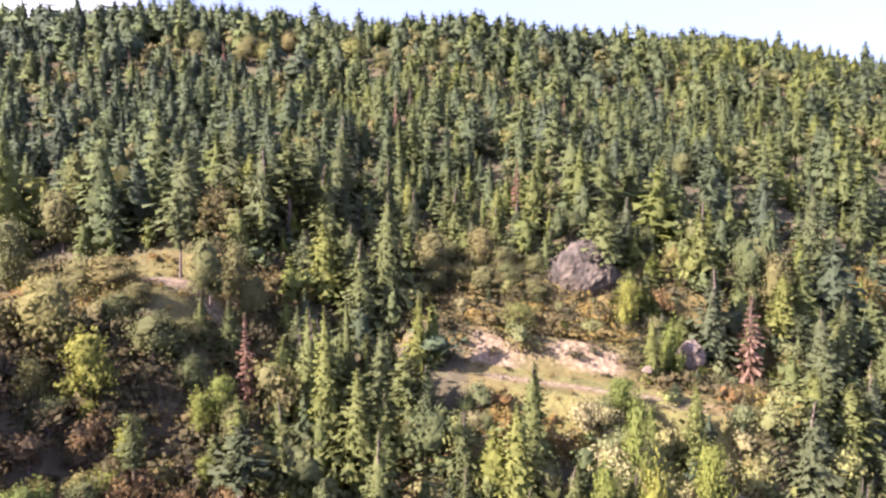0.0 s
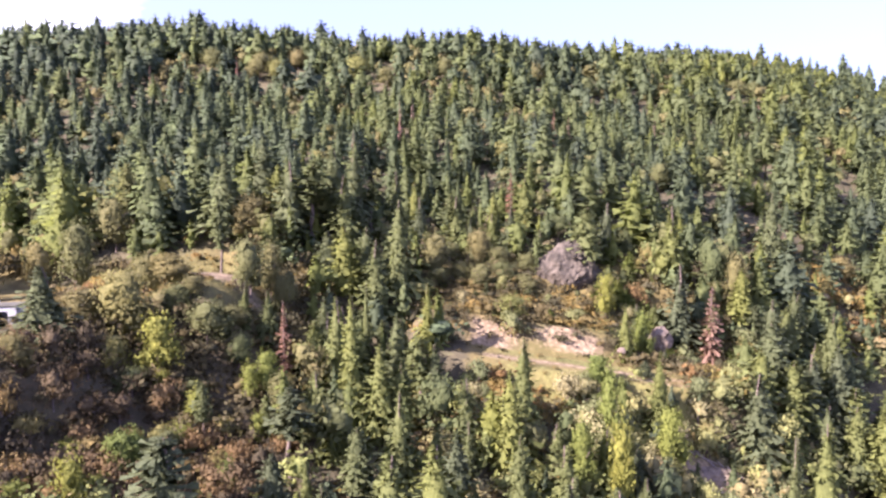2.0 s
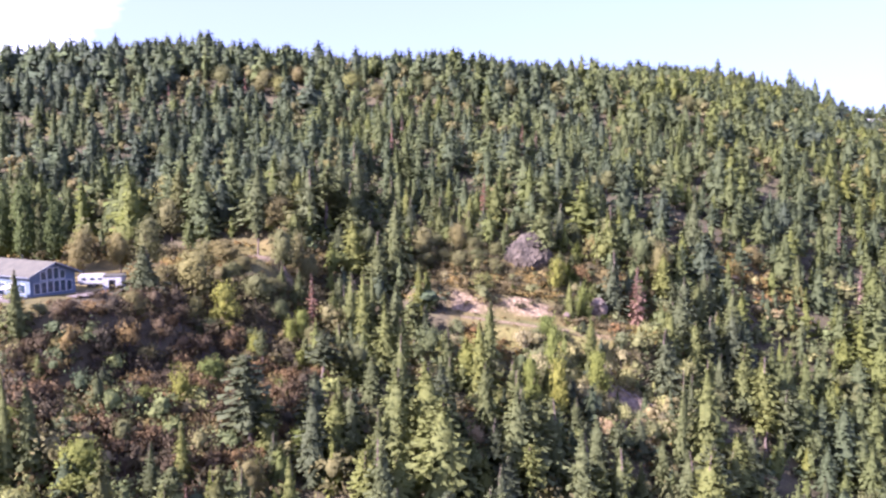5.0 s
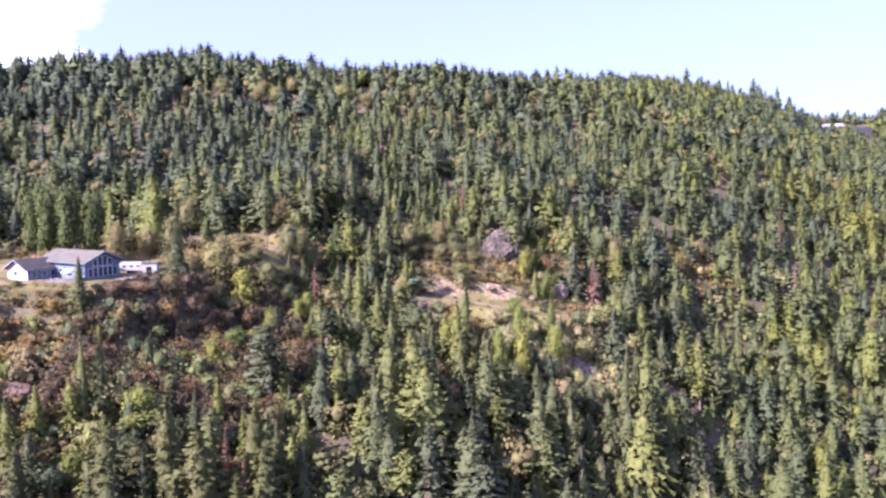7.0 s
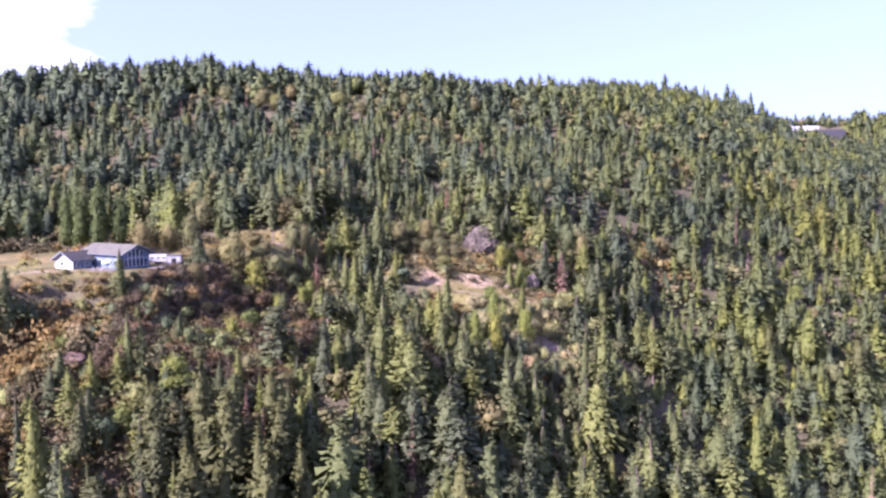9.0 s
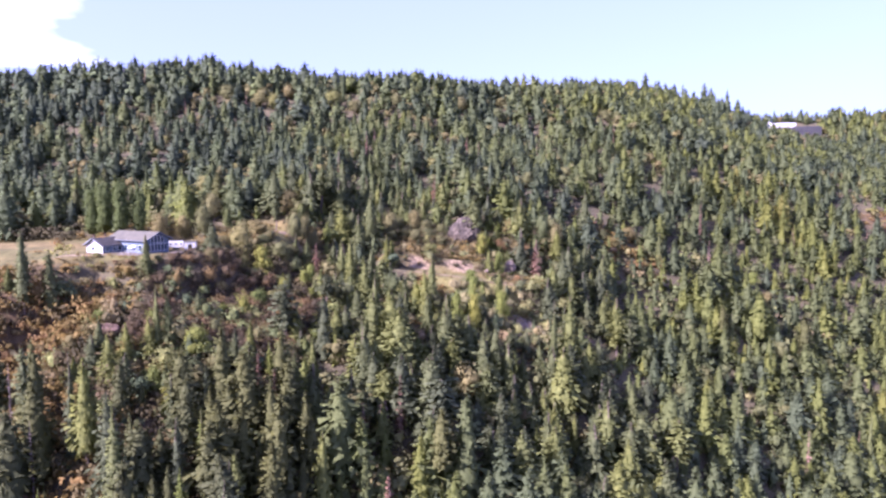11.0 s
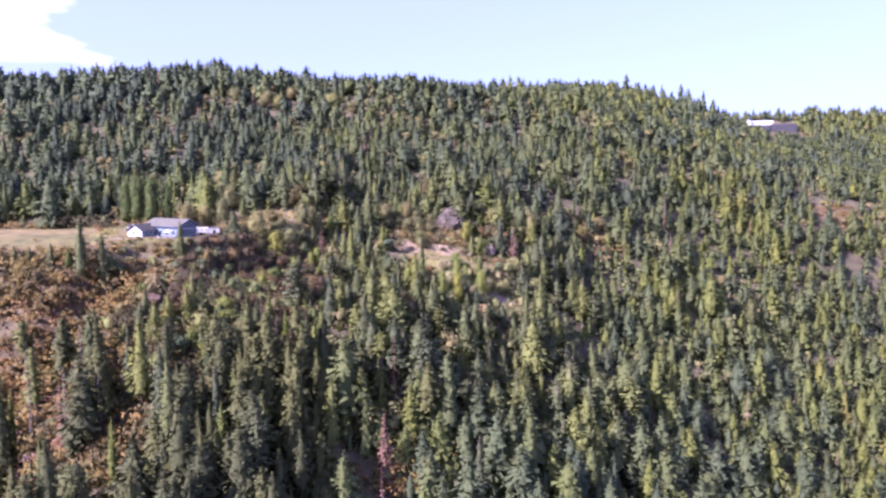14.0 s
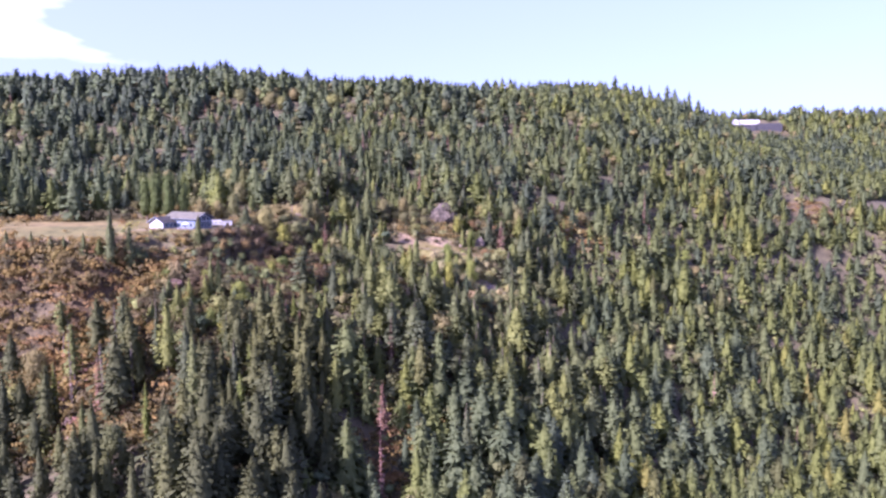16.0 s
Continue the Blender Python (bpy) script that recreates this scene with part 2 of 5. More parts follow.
# ---- the hillside ----
XS = np.array([-260, -130, -80, -40, 0, 50, 100, 160, 230, 320, 500.0])
YS = np.array([0, 40, 80, 120, 170, 250, 330, 480, 680.0])
RISE = np.array([
    (-39, -31, -16, -14, -35, -39, -67, -89, -97, -100, -90),
    (-14, 10, 22, 11, -1, -26, -55, -80, -96, -89, -80),
    (17, 32, 46, 29, 21, 2, -25, -53, -88, -72, -66),
    (42, 42, 45, 49, 35, 32, 5, -15, -52, -56, -51),
    (53, 58, 60, 66, 56, 58, 46, 20, -3, -39, -30),
    (96, 95, 91, 86, 92, 82, 78, 73, 52, 40, 10),
    (120, 130, 126, 125, 125, 121, 113, 110, 89, 67, 27),
    (110, 116, 112, 105, 101, 108, 122, 139, 141, 120, 58),
    (70, 66, 63, 61, 60, 65, 73, 88, 107, 120, 141),
])


def hermite(ks, q):
    """Weights of a smooth curve through the knots ks, at the places q."""
    q = np.clip(q, ks[0], ks[-1])
    i = np.clip(np.searchsorted(ks, q, side="right") - 1, 0, len(ks) - 2)
    h = ks[i + 1] - ks[i]
    t = (q - ks[i]) / h
    w, r = np.zeros((len(q), len(ks))), np.arange(len(q))
    w[r, i] += 2 * t**3 - 3 * t**2 + 1
    w[r, i + 1] += 3 * t**2 - 2 * t**3
    for node, f in ((i, t**3 - 2 * t**2 + t), (i + 1, t**3 - t**2)):
        a, b = np.maximum(node - 1, 0), np.minimum(node + 1, len(ks) - 1)
        s = f * h / (ks[b] - ks[a])
        w[r, b] += s
        w[r, a] -= s
    return w


def step(a, b, v):
    t = np.clip((v - a) / (b - a), 0, 1)
    return t * t * (3 - 2 * t)


def road_line(x):
    """The track across the slope: its y and height at x."""
    return 99.5 - 0.02 * x, 30.2 - 0.145 * x


def relief(x, y, size):
    """Cheap smooth unevenness."""
    return (np.sin(x / size + 1.3 * np.sin(y / size * 0.7)) + np.sin(y / size * 1.17 + 1.1 * np.sin(x / size * 0.83 + 2.0))) * 0.5


def brow_line(x):
    """The y at which the bench breaks off into the steep slope below."""
    return np.where(x > -85, 57.0 + np.clip((x + 62) * 0.9, 0, 17), np.maximum(57 + (x + 85) * 0.62, 44.0))


def height(x, y):
    x, y = np.atleast_1d(np.asarray(x, float)), np.atleast_1d(np.asarray(y, float))
    z = np.einsum("pi,ji,pj->p", hermite(XS, x), RISE, hermite(YS, y))
    z = z + np.where(y < 0, np.maximum(y, -160) * 0.38, 0) - np.where(y > 680, np.minimum(y - 680, 900) * 0.16, 0)
    z = z + 1.1 * relief(x, y, 11.0) + 0.5 * relief(y, x, 5.0)
    # the level bench with the house and the field
    front = brow_line(x)
    run = np.where(x > -85, 9.0, np.minimum(9.0 + (-85 - x) * 0.6, 24.0))
    far = step(90, 97, y)
    edge = far * (1 - step(-48, -36, x)) + (1 - far) * (1 - np.clip((x + 65) / 31, 0, 1)) ** 1.3
    w = step(-215, -170, x) * edge * step(front - run, front + 2, y) * (1 - step(104, 122, y))
    level = 39.7 + 0.25 * relief(x, y, 9.0) - 0.2 * np.clip(78 - y, 0, 40) * (1 - step(-112, -96, x))
    z = z * (1 - w) + w * level
    # the crest swings back to the right
    z = z + 9.0 * np.exp(-(((x - 100) / 48) ** 2 + ((y - 372) / 36) ** 2))
    # pad dug out for the house on the far ridge
    z = z - 9.0 * np.exp(-(((x - 480) / 48) ** 2 + ((y - 648) / 24) ** 2))
    # knoll with the upper lane on its level top
    e = np.hypot((x + 43.5) / 12, (y - 100.5) / np.where(y < 100.5, 14.0, 8.0))
    k = 1 - step(0.3, 1.1, e)
    z = z * (1 - k) + 44.2 * k
    # the gully beside it
    z = z - 8.0 * np.exp(-(((x + 17) / 14) ** 2 + ((y - 96) / 18) ** 2))
    # hollow below the broadleaf trees
    z = z - 4.5 * np.exp(-(((x + 49) / 8) ** 2 + ((y - 81) / 8) ** 2))
    # the track and the bank that was cut for it
    yr, zr = road_line(x)
    d = y - yr
    along = step(-9, -3, x) * (1 - step(50, 66, x))
    foot = 104.5 + 0.05 * (x - 10) + 9.0 * step(32, 42, x)
    up = np.clip(y - foot, 0, 5.0) * 1.05
    over = step(4.0, 13.0, y - foot)
    cut = np.where(y > foot, (zr + 0.4 + up) * (1 - over) + z * over, zr + 0.4 * step(0, 6, d))
    near = step(-6.5, -3, d) * (1 - step(13, 16, y - foot)) * along
    z = z * (1 - near) + cut * near
    return z


def ground_z(x, y):
    return float(height(x, y)[0])


def fast_mesh(name, verts, faces, mat, tint=None, smooth=False, out=None):
    """A mesh from arrays of places and of triangles."""
    me = bpy.data.meshes.new(name)
    nv, nf, k = len(verts), len(faces), faces.shape[1]
    me.vertices.add(nv)
    me.vertices.foreach_set("co", np.ascontiguousarray(verts, np.float32).ravel())
    me.loops.add(nf * k)
    me.loops.foreach_set("vertex_index", np.ascontiguousarray(faces, np.int32).ravel())
    me.polygons.add(nf)
    me.polygons.foreach_set("loop_start", np.arange(nf, dtype=np.int32) * k)
    if smooth or out is not None:
        me.polygons.foreach_set("use_smooth", np.ones(nf, bool))
    me.update(calc_edges=True)
    me.materials.append(mat)
    if out is not None:
        a = me.attributes.new("custom_normal", "FLOAT_VECTOR", "POINT")
        a.data.foreach_set("vector", np.ascontiguousarray(out / (np.linalg.norm(out, axis=1)[:, None] + 1e-9), np.float32).ravel())
    if tint is not None:
        a = me.attributes.new("tint", "FLOAT", "POINT")
        a.data.foreach_set("value", np.ascontiguousarray(tint, np.float32))
    return me


def part(name, me, parent, label=""):
    ob = new(name, me)
    ob.parent = parent
    if label:
        ob["label"] = label
    return ob


def spread(*bits):
    out = [np.arange(a, b, s) for a, b, s in bits]
    return np.unique(np.round(np.concatenate(out), 3))


gx = spread((-4600, -600, 400), (-600, -260, 20), (-260, -150, 5), (-150, 110, 1.9), (110, 330, 4), (330, 700, 15), (700, 4700, 400))
gy = spread((-4600, -400, 400), (-400, -60, 20), (-60, 20, 4), (20, 140, 1.6), (140, 350, 5), (350, 760, 12), (760, 1000, 40), (1000, 4900, 400))
GX, GY = np.meshgrid(gx, gy)
gz = height(GX.ravel(), GY.ravel())
nx, ny = len(gx), len(gy)
ii, jj = np.meshgrid(np.arange(nx - 1), np.arange(ny - 1))
q0 = (jj * nx + ii).ravel()
ground_me = fast_mesh("ground", np.stack([GX.ravel(), GY.ravel(), gz], 1), np.stack([q0, q0 + 1, q0 + nx + 1, q0 + nx], 1), M_GROUND, None, True)


def cover_dry(x, y):
    front = brow_line(x)
    field = step(-230, -215, x) * (1 - step(-72, -64, x)) * step(front - 4, front + 1, y) * (1 - step(112, 122, y))
    yr, zr = road_line(x)
    d = y - yr
    track = step(2, 6, x) * (1 - step(42, 52, x)) * step(-13, -9, d) * (1 - step(106, 109, y))
    lane = 1.2 * np.exp(-(((x + 45) / 20) ** 2 + ((y - 105) / 15) ** 2))
    slope = step(-20, 0, x) * (1 - step(56, 68, x)) * step(105, 112, y) * (1 - step(134, 148, y)) * 0.85
    brow = step(-140, -120, x) * (1 - step(-50, -38, x)) * step(20, 35, y) * (1 - step(58, 66, y)) * 0.1
    return np.maximum.reduce([field, track, lane, slope, brow])


def cover_rust(x, y):
    right = np.exp(-(((x - 300) / 19) ** 2 + ((y - 241) / 9) ** 2)) * 1.5
    brow = step(-175, -150, x) * (1 - step(-48, -34, x)) * step(5, 22, y) * (1 - step(44, 54, y)) * (0.7 + 0.3 * relief(x, y, 6))
    side = 0.35 * step(-70, -64, x) * (1 - step(-30, -22, x)) * step(40, 46, y) * (1 - step(90, 96, y))
    return np.maximum.reduce([right, brow, side])


def cover_soil(x, y):
    yr, zr = road_line(x)
    d = y - yr
    bank = (0.72 + 0.45 * relief(x, y * 2.0, 3.1)) * step(3, 6, x) * (1 - step(29, 34, x)) * step(104.2, 104.8, y - 0.05 * (x - 10)) * (1 - step(107.5, 109.5, y - 0.05 * (x - 10) + 0.8 * relief(x, y, 2.3)))
    wheel = 0.75 * step(4, 8, x) * (1 - step(70, 80, x)) * (np.exp(-((d - 1.0) / 0.8) ** 2) + np.exp(-((d + 1.4) / 0.8) ** 2))
    lane = 1.3 * np.exp(-(((x + 42) / 8) ** 2 + ((y - 99.5) / 2.6) ** 2))
    ravine = 1.2 * np.exp(-(((x - 112) / 8) ** 2 + ((y - 45) / 5) ** 2))
    drive = 0.9 * step(-140, -130, x) * (1 - step(-87, -83, x)) * np.exp(-((y - 60 - 0.02 * (x + 90)) / 2.2) ** 2)
    bluff = 1.3 * np.exp(-(((x - 46) / 7) ** 2 + ((y - 87.5) / 4) ** 2))
    return np.maximum.reduce([bank, wheel, lane, ravine, drive, bluff])


def cover_green(x, y):
    d = y - road_line(x)[0]
    verge = 0.5 * step(6, 12, x) * (1 - step(44, 56, x)) * step(-12, -8, d) * (1 - step(4, 6, d)) * (1 - np.exp(-((d + 0.2) / 1.6) ** 2))
    return np.maximum(verge, np.exp(-(((x - 33) / 8) ** 2 + ((y - 116) / 7) ** 2)) * 0.9)


for cover, fn in (("dry", cover_dry), ("rust", cover_rust), ("soil", cover_soil), ("green", cover_green)):
    at = ground_me.attributes.new(cover, "FLOAT", "POINT")
    at.data.foreach_set("value", fn(GX.ravel(), GY.ravel()).astype(np.float32))
tagged(new("ground", ground_me), "steep wooded hillside of dry grass, soil and needle litter", "hillside", kind="structure")

# ---- plants ----
def core_mass(rng, tall, wide, low, power, fill, rings=6, sides=8, lean=(0.0, 0.0)):
    """The dense shaded inside of a conifer's crown: an uneven tapering body."""
    V, F = [], []
    for k in range(rings + 1):
        s = low + (1 - low) * k / rings * 0.9
        for q in range(sides):
            a = 6.2832 * (q + 0.5 * (k % 2)) / sides
            r = reach_at(s, wide, low, power) * fill * rng.uniform(0.6, 1.2) * (0.1 if k == rings else 1)
            z = tall * (s + rng.uniform(-0.25, 0.25) * (1 - low) / rings)
            V.append((lean[0] * z + r * math.cos(a), lean[1] * z + r * math.sin(a), z))
    for k in range(rings):
        for q in range(sides):
            a, b = k * sides + q, k * sides + (q + 1) % sides
            F += [(a, b, b + sides), (a, b + sides, a + sides)]
    return np.array(V), np.array(F)


def reach_at(s, wide, low, power):
    """How far the boughs reach at the share s of a conifer's height."""
    r = wide * 0.5 * np.clip((1 - s) / (1 - low), 0.0, 1) ** power
    return r * np.clip(0.6 + 2.4 * (s - low), 0.6, 1.0) + 0.06


def conifer_crown(seed, tall=18.0, wide=7.0, low=0.1, whorls=22, per=6, blades=3, power=0.8, ragged=0.3, core=0.3, rings=6, sides=6, droop=0.55, slim=0.3, span=0.72):
    """Whorls of drooping boughs round a stem, each bough a fan of sprays, over a narrow shaded inside. Returns places, triangles, outward directions."""
    rng = np.random.default_rng(seed)
    lean = rng.normal(0, 0.012, 2)
    # whorls stand closer towards the tip; whole sides of the crown are fuller or thinner
    sw = low + (1 - low) * (1 - (1 - (np.arange(whorls) + 0.3) / whorls) ** 1.12) * 0.99
    full = rng.uniform(0, 6.283, 3)
    sb = np.repeat(sw, per) + rng.normal(0, 0.36 * (1 - low) / whorls, whorls * per)
    sb = np.clip(sb, low * 0.8, 0.985)
    ab = np.tile(np.arange(per) * 6.2832 / per, whorls) + np.repeat(rng.uniform(0, 6.283, whorls), per) + rng.normal(0, 0.3, whorls * per)
    side_fill = 1 + 0.12 * np.sin(ab + full[0]) + 0.10 * np.sin(2 * ab + full[1] + 7 * sb)
    Rb = reach_at(sb, wide, low, power) * side_fill * (1 + ragged * rng.uniform(-1.0, 0.55, whorls * per)) * np.repeat(1 + 0.10 * rng.normal(0, 1, whorls), per).clip(0.7, 1.25)
    db = droop * (1.0 - 1.75 * sb) + rng.normal(0, 0.14, len(sb))
    n = len(sb) * blades
    s, R, d0 = np.repeat(sb, blades), np.repeat(Rb, blades), np.repeat(db, blades)
    # sprays: set along the bough in turn, to either side of it
    along = np.tile((np.arange(blades) + 1.0) / blades, len(sb)) * rng.uniform(0.85, 1.1, n)
    hand = np.where(np.tile(np.arange(blades), len(sb)) % 2 == 0, 1.0, -1.0) * (np.tile(np.arange(blades), len(sb)) < blades - 1)
    reach = R * along
    an = np.repeat(ab, blades) + hand * rng.uniform(0.1, 0.45, n)
    L = np.minimum(R * span + 0.15, reach) * rng.uniform(0.85, 1.1, n)
    start = np.maximum(reach - L, 0.0)
    down = d0 + rng.normal(0, 0.12, n)
    way = np.stack([np.cos(an), np.sin(an), np.zeros(n)], 1)
    side = np.stack([-np.sin(an), np.cos(an), np.zeros(n)], 1)
    up = np.array([[0.0, 0.0, 1.0]])
    z = tall * s
    ax = np.stack([lean[0] * z, lean[1] * z, z], 1)
    base = ax + way * start[:, None] - up * (np.tan(down) * start * 0.6)[:, None]
    tip = ax + way * reach[:, None] - up * (np.tan(down) * reach * 0.85 + 0.08 * L)[:, None] + side * (hand * 0.25 * L)[:, None]
    w = L * rng.uniform(0.75, 1.25, n) * slim + 0.05
    roll = rng.normal(0, 0.8, n)
    arm = (side * np.cos(roll)[:, None] + up * np.sin(roll)[:, None]) * w[:, None]
    lift = up * (0.3 * w)[:, None]
    # most sprays widen outwards, some taper to a point
    taper = (rng.random(n) < (0.15 if blades < 6 else 0.35))[:, None]
    apex = np.where(taper, tip, base + lift)
    broad = np.where(taper, base * 0.75 + tip * 0.25, base * 0.12 + tip * 0.88)
    left, right = broad + arm - lift * 0.5, broad - arm - lift
    V = np.stack([apex, left, right], 1).reshape(-1, 3)
    face = np.cross(left - apex, right - apex)
    face /= np.linalg.norm(face, axis=1)[:, None] + 1e-9
    face *= np.where((face * (way * 0.6 + up)).sum(1) < 0, -1.0, 1.0)[:, None]
    N = np.repeat(way * 0.75 + up * 0.25 + face * 0.5, 3, axis=0)
    F = np.arange(n)[:, None] * 3 + np.array([[0, 2, 1]])
    if core <= 0:
        return V, F, N
    return joined([(V, F, N), outward(*core_mass(rng, tall, wide, low, power, core, rings, sides, lean))])


def outward(v, f):
    """Adds directions away from the upright axis."""
    d = v * np.array([1.0, 1.0, 0.0])
    return v, f, d / (np.linalg.norm(d, axis=1)[:, None] + 1e-6) + np.array([0.0, 0.0, 0.25])


def leafy_core(rng, C, R, fill=0.7, sides=6):
    """Dense insides of a broadleaf crown: a rough lump for each lobe."""
    V, F, o = [], [], 0
    for c, r in zip(C, R):
        for k, lat in enumerate((-0.7, 0.0, 0.75)):
            for q in range(sides):
                a = 6.2832 * (q + 0.5 * k) / sides
                d = np.array((math.cos(a) * math.cos(lat), math.sin(a) * math.cos(lat), math.sin(lat)))
                V.append(c + d * r * fill * rng.uniform(0.7, 1.1))
        V.append(c + np.array((0, 0, 1)) * r * fill)
        for k in range(2):
            for q in range(sides):
                a, b = o + k * sides + q, o + k * sides + (q + 1) % sides
                F += [(a, b, b + sides), (a, b + sides, a + sides)]
        for q in range(sides):
            F.append((o + 2 * sides + q, o + 2 * sides + (q + 1) % sides, o + 3 * sides))
        o += 3 * sides + 1
    V = np.array(V)
    return V, np.array(F), (V - np.mean(C, axis=0)) / (np.linalg.norm(V - np.mean(C, axis=0), axis=1)[:, None] + 1e-6)


def stem(rng, tall, foot, top=0.04, sides=6, rings=5, crook=0.012):
    V, F = [], []
    for k in range(rings + 1):
        s = k / rings
        r = foot * (1 - s) ** 0.9 + top
        cx, cy = rng.normal(0, crook * tall, 2) * (0 < k < rings)
        for q in range(sides):
            a = 6.2832 * q / sides
            V.append((cx + r * math.cos(a), cy + r * math.sin(a), tall * s - (0.6 if k == 0 else 0)))
    for k in range(rings):
        for q in range(sides):
            a, b = k * sides + q, k * sides + (q + 1) % sides
            F += [(a, b, b + sides), (a, b + sides, a + sides)]
    return np.array(V), np.array(F)


def joined(pieces):
    """Several pieces in one: places, triangles and, if given, directions."""
    V, F, N, o = [], [], [], 0
    for v, f, *d in pieces:
        V.append(v)
        F.append(f + o)
        N += d
        o += len(v)
    return (np.concatenate(V), np.concatenate(F)) + ((np.concatenate(N),) if N else ())


def limb(a, b, ra, rb, sides=5):
    """A tapered limb from a to b."""
    a, b = np.asarray(a, float), np.asarray(b, float)
    d = (b - a) / np.linalg.norm(b - a)
    u = np.cross(d, (0.3, 0.9, 0.2))
    u /= np.linalg.norm(u)
    w = np.cross(d, u)
    V, F = [], []
    for p, r in ((a, ra), (b, rb)):
        for q in range(sides):
            t = 6.2832 * q / sides
            V.append(p + r * (u * math.cos(t) + w * math.sin(t)))
    for q in range(sides):
        q2 = (q + 1) % sides
        F += [(q, q2, sides + q2), (q, sides + q2, sides + q)]
    return np.array(V), np.array(F)


def leaf_cards(rng, centres, radii, count, size, shell=0.55, slim=0.6, upright=0.0):
    """Small folded leaf sprays over the outside of several lobes."""
    k = rng.integers(0, len(centres), count)
    d = rng.normal(size=(count, 3))
    d /= np.linalg.norm(d, axis=1)[:, None]
    d[:, 2] = np.where(d[:, 2] < -0.45, -d[:, 2] * 0.6, d[:, 2])
    r = rng.uniform(shell, 1.3, count) ** 0.8
    c = centres[k] + d * radii[k] * r[:, None]
    n = d + rng.normal(0, 0.55, (count, 3))
    n /= np.linalg.norm(n, axis=1)[:, None]
    u = np.cross(n, rng.normal(size=(count, 3)))
    u += np.array([0, 0, upright]) * np.linalg.norm(u, axis=1)[:, None]
    u /= np.linalg.norm(u, axis=1)[:, None]
    w = np.cross(n, u)
    s = (size * rng.uniform(0.55, 1.35, count))[:, None]
    V = np.stack([c - u * s, c + w * s * slim + n * s * 0.12, c + u * s * 0.95, c - w * s * slim * 0.9 - n * s * 0.15], 1).reshape(-1, 3)
    o = np.arange(count)[:, None] * 4
    F = np.concatenate([o + np.array([[0, 2, 1]]), o + np.array([[0, 3, 2]])])
    return V, F, np.repeat(d * 0.55 + n * 0.6 + np.array([0, 0, 0.15]), 4, axis=0)


def leafy_crown(seed, tall, wide, low=0.25, lobes=9, count=620, size=0.4, column=False, slim=0.6, upright=0.0, core=20, fill=0.66, loose=1.0):
    rng = np.random.default_rng(seed)
    C, R = [], []
    for k in range(lobes):
        s = rng.uniform(0, 1)
        a = rng.uniform(0, 6.28)
        mid = tall * (low + (1 - low) * (0.2 + 0.6 * s))
        out = wide * 0.5 * loose * rng.uniform(0.15, 0.6) * (1.15 - 0.6 * s if not column else 0.5)
        C.append((out * math.cos(a), out * math.sin(a), mid))
        rr = wide * 0.5 * rng.uniform(0.42, 0.68) / loose ** 0.6
        R.append((rr, rr, rr * rng.uniform(0.75, 1.0) * (1.0 if not column else 1.8)))
    C.append((0, 0, tall * (low + (1 - low) * 0.62)))
    R.append((wide * 0.36, wide * 0.36, tall * (1 - low) * 0.38))
    C, R = np.array(C), np.array(R)
    cards = leaf_cards(rng, C, R, count, size, 0.62, slim, upright)
    return joined([cards, leafy_core(rng, C[-core:], R[-core:], fill)]) if core else cards


def leafy_frame(seed, tall, wide, low=0.25):
    """Trunk and limbs of a broadleaf tree."""
    rng = np.random.default_rng(seed + 500)
    bits = [stem(rng, tall * 0.8, 0.02 * tall + 0.04, 0.03, 6, 4, 0.02)]
    for k in range(6):
        a = 6.28 * k / 6 + rng.uniform(-0.4, 0.4)
        z = tall * rng.uniform(low * 0.6, 0.6)
        e = wide * 0.5 * rng.uniform(0.5, 0.8)
        bits.append(limb((0, 0, z), (e * math.cos(a), e * math.sin(a), z + tall * rng.uniform(0.12, 0.25)), 0.011 * tall, 0.03))
    return joined(bits)


def bare_branches(seed, tall, wide, count=60, low=0.2):
    rng = np.random.default_rng(seed)
    bits = []
    for k in range(count):
        s = rng.uniform(low, 0.97)
        a = rng.uniform(0, 6.28)
        L = wide * 0.5 * (1 - s) ** 0.7 * rng.uniform(0.6, 1.1) + 0.15
        z = tall * s
        bits.append(limb((0, 0, z), (L * math.cos(a), L * math.sin(a), z - L * rng.uniform(-0.1, 0.45)), 0.07, 0.03, 3))
    return joined(bits)


# one crown and one stem for each look, shared by all trees of that look
KINDS = {}


def kind_meshes(key, crown, trunk, crown_mat, trunk_mat=None):
    KINDS[key] = (fast_mesh("crown", crown[0], crown[1], crown_mat, None, False, crown[2] if len(crown) > 2 else None), fast_mesh("trunk", *trunk, trunk_mat or M_BARK))


_r = np.random.default_rng(11)
for k in range(6):
    kind_meshes(f"fir{k}", conifer_crown(20 + k, 18.0, (8.4, 9.4, 7.4, 8.8, 9.8, 8.2)[k], (0.03, 0.06, 0.02, 0.1, 0.05, 0.2)[k], (31, 30, 33, 30, 29, 27)[k], 7, 6, (0.9, 1.0, 1.05, 0.86, 0.95, 0.75)[k], 0.3, 0.5, 9, 8, (0.6, 0.5, 0.42, 0.66, 0.5, 0.45)[k], 0.25, 0.34),
                stem(_r, 17.4, 0.27), M_FIR_ONE)
for k in range(3):
    kind_meshes(f"dark{k}", conifer_crown(30 + k, 18.0, (9.0, 8.0, 8.6)[k], (0.1, 0.05, 0.16)[k], 22, 6, 3, (0.7, 0.85, 0.6)[k], 0.35, 0.58, 5, 6, 0.5, 0.34), stem(_r, 17.4, 0.27), M_FIR_DARK)
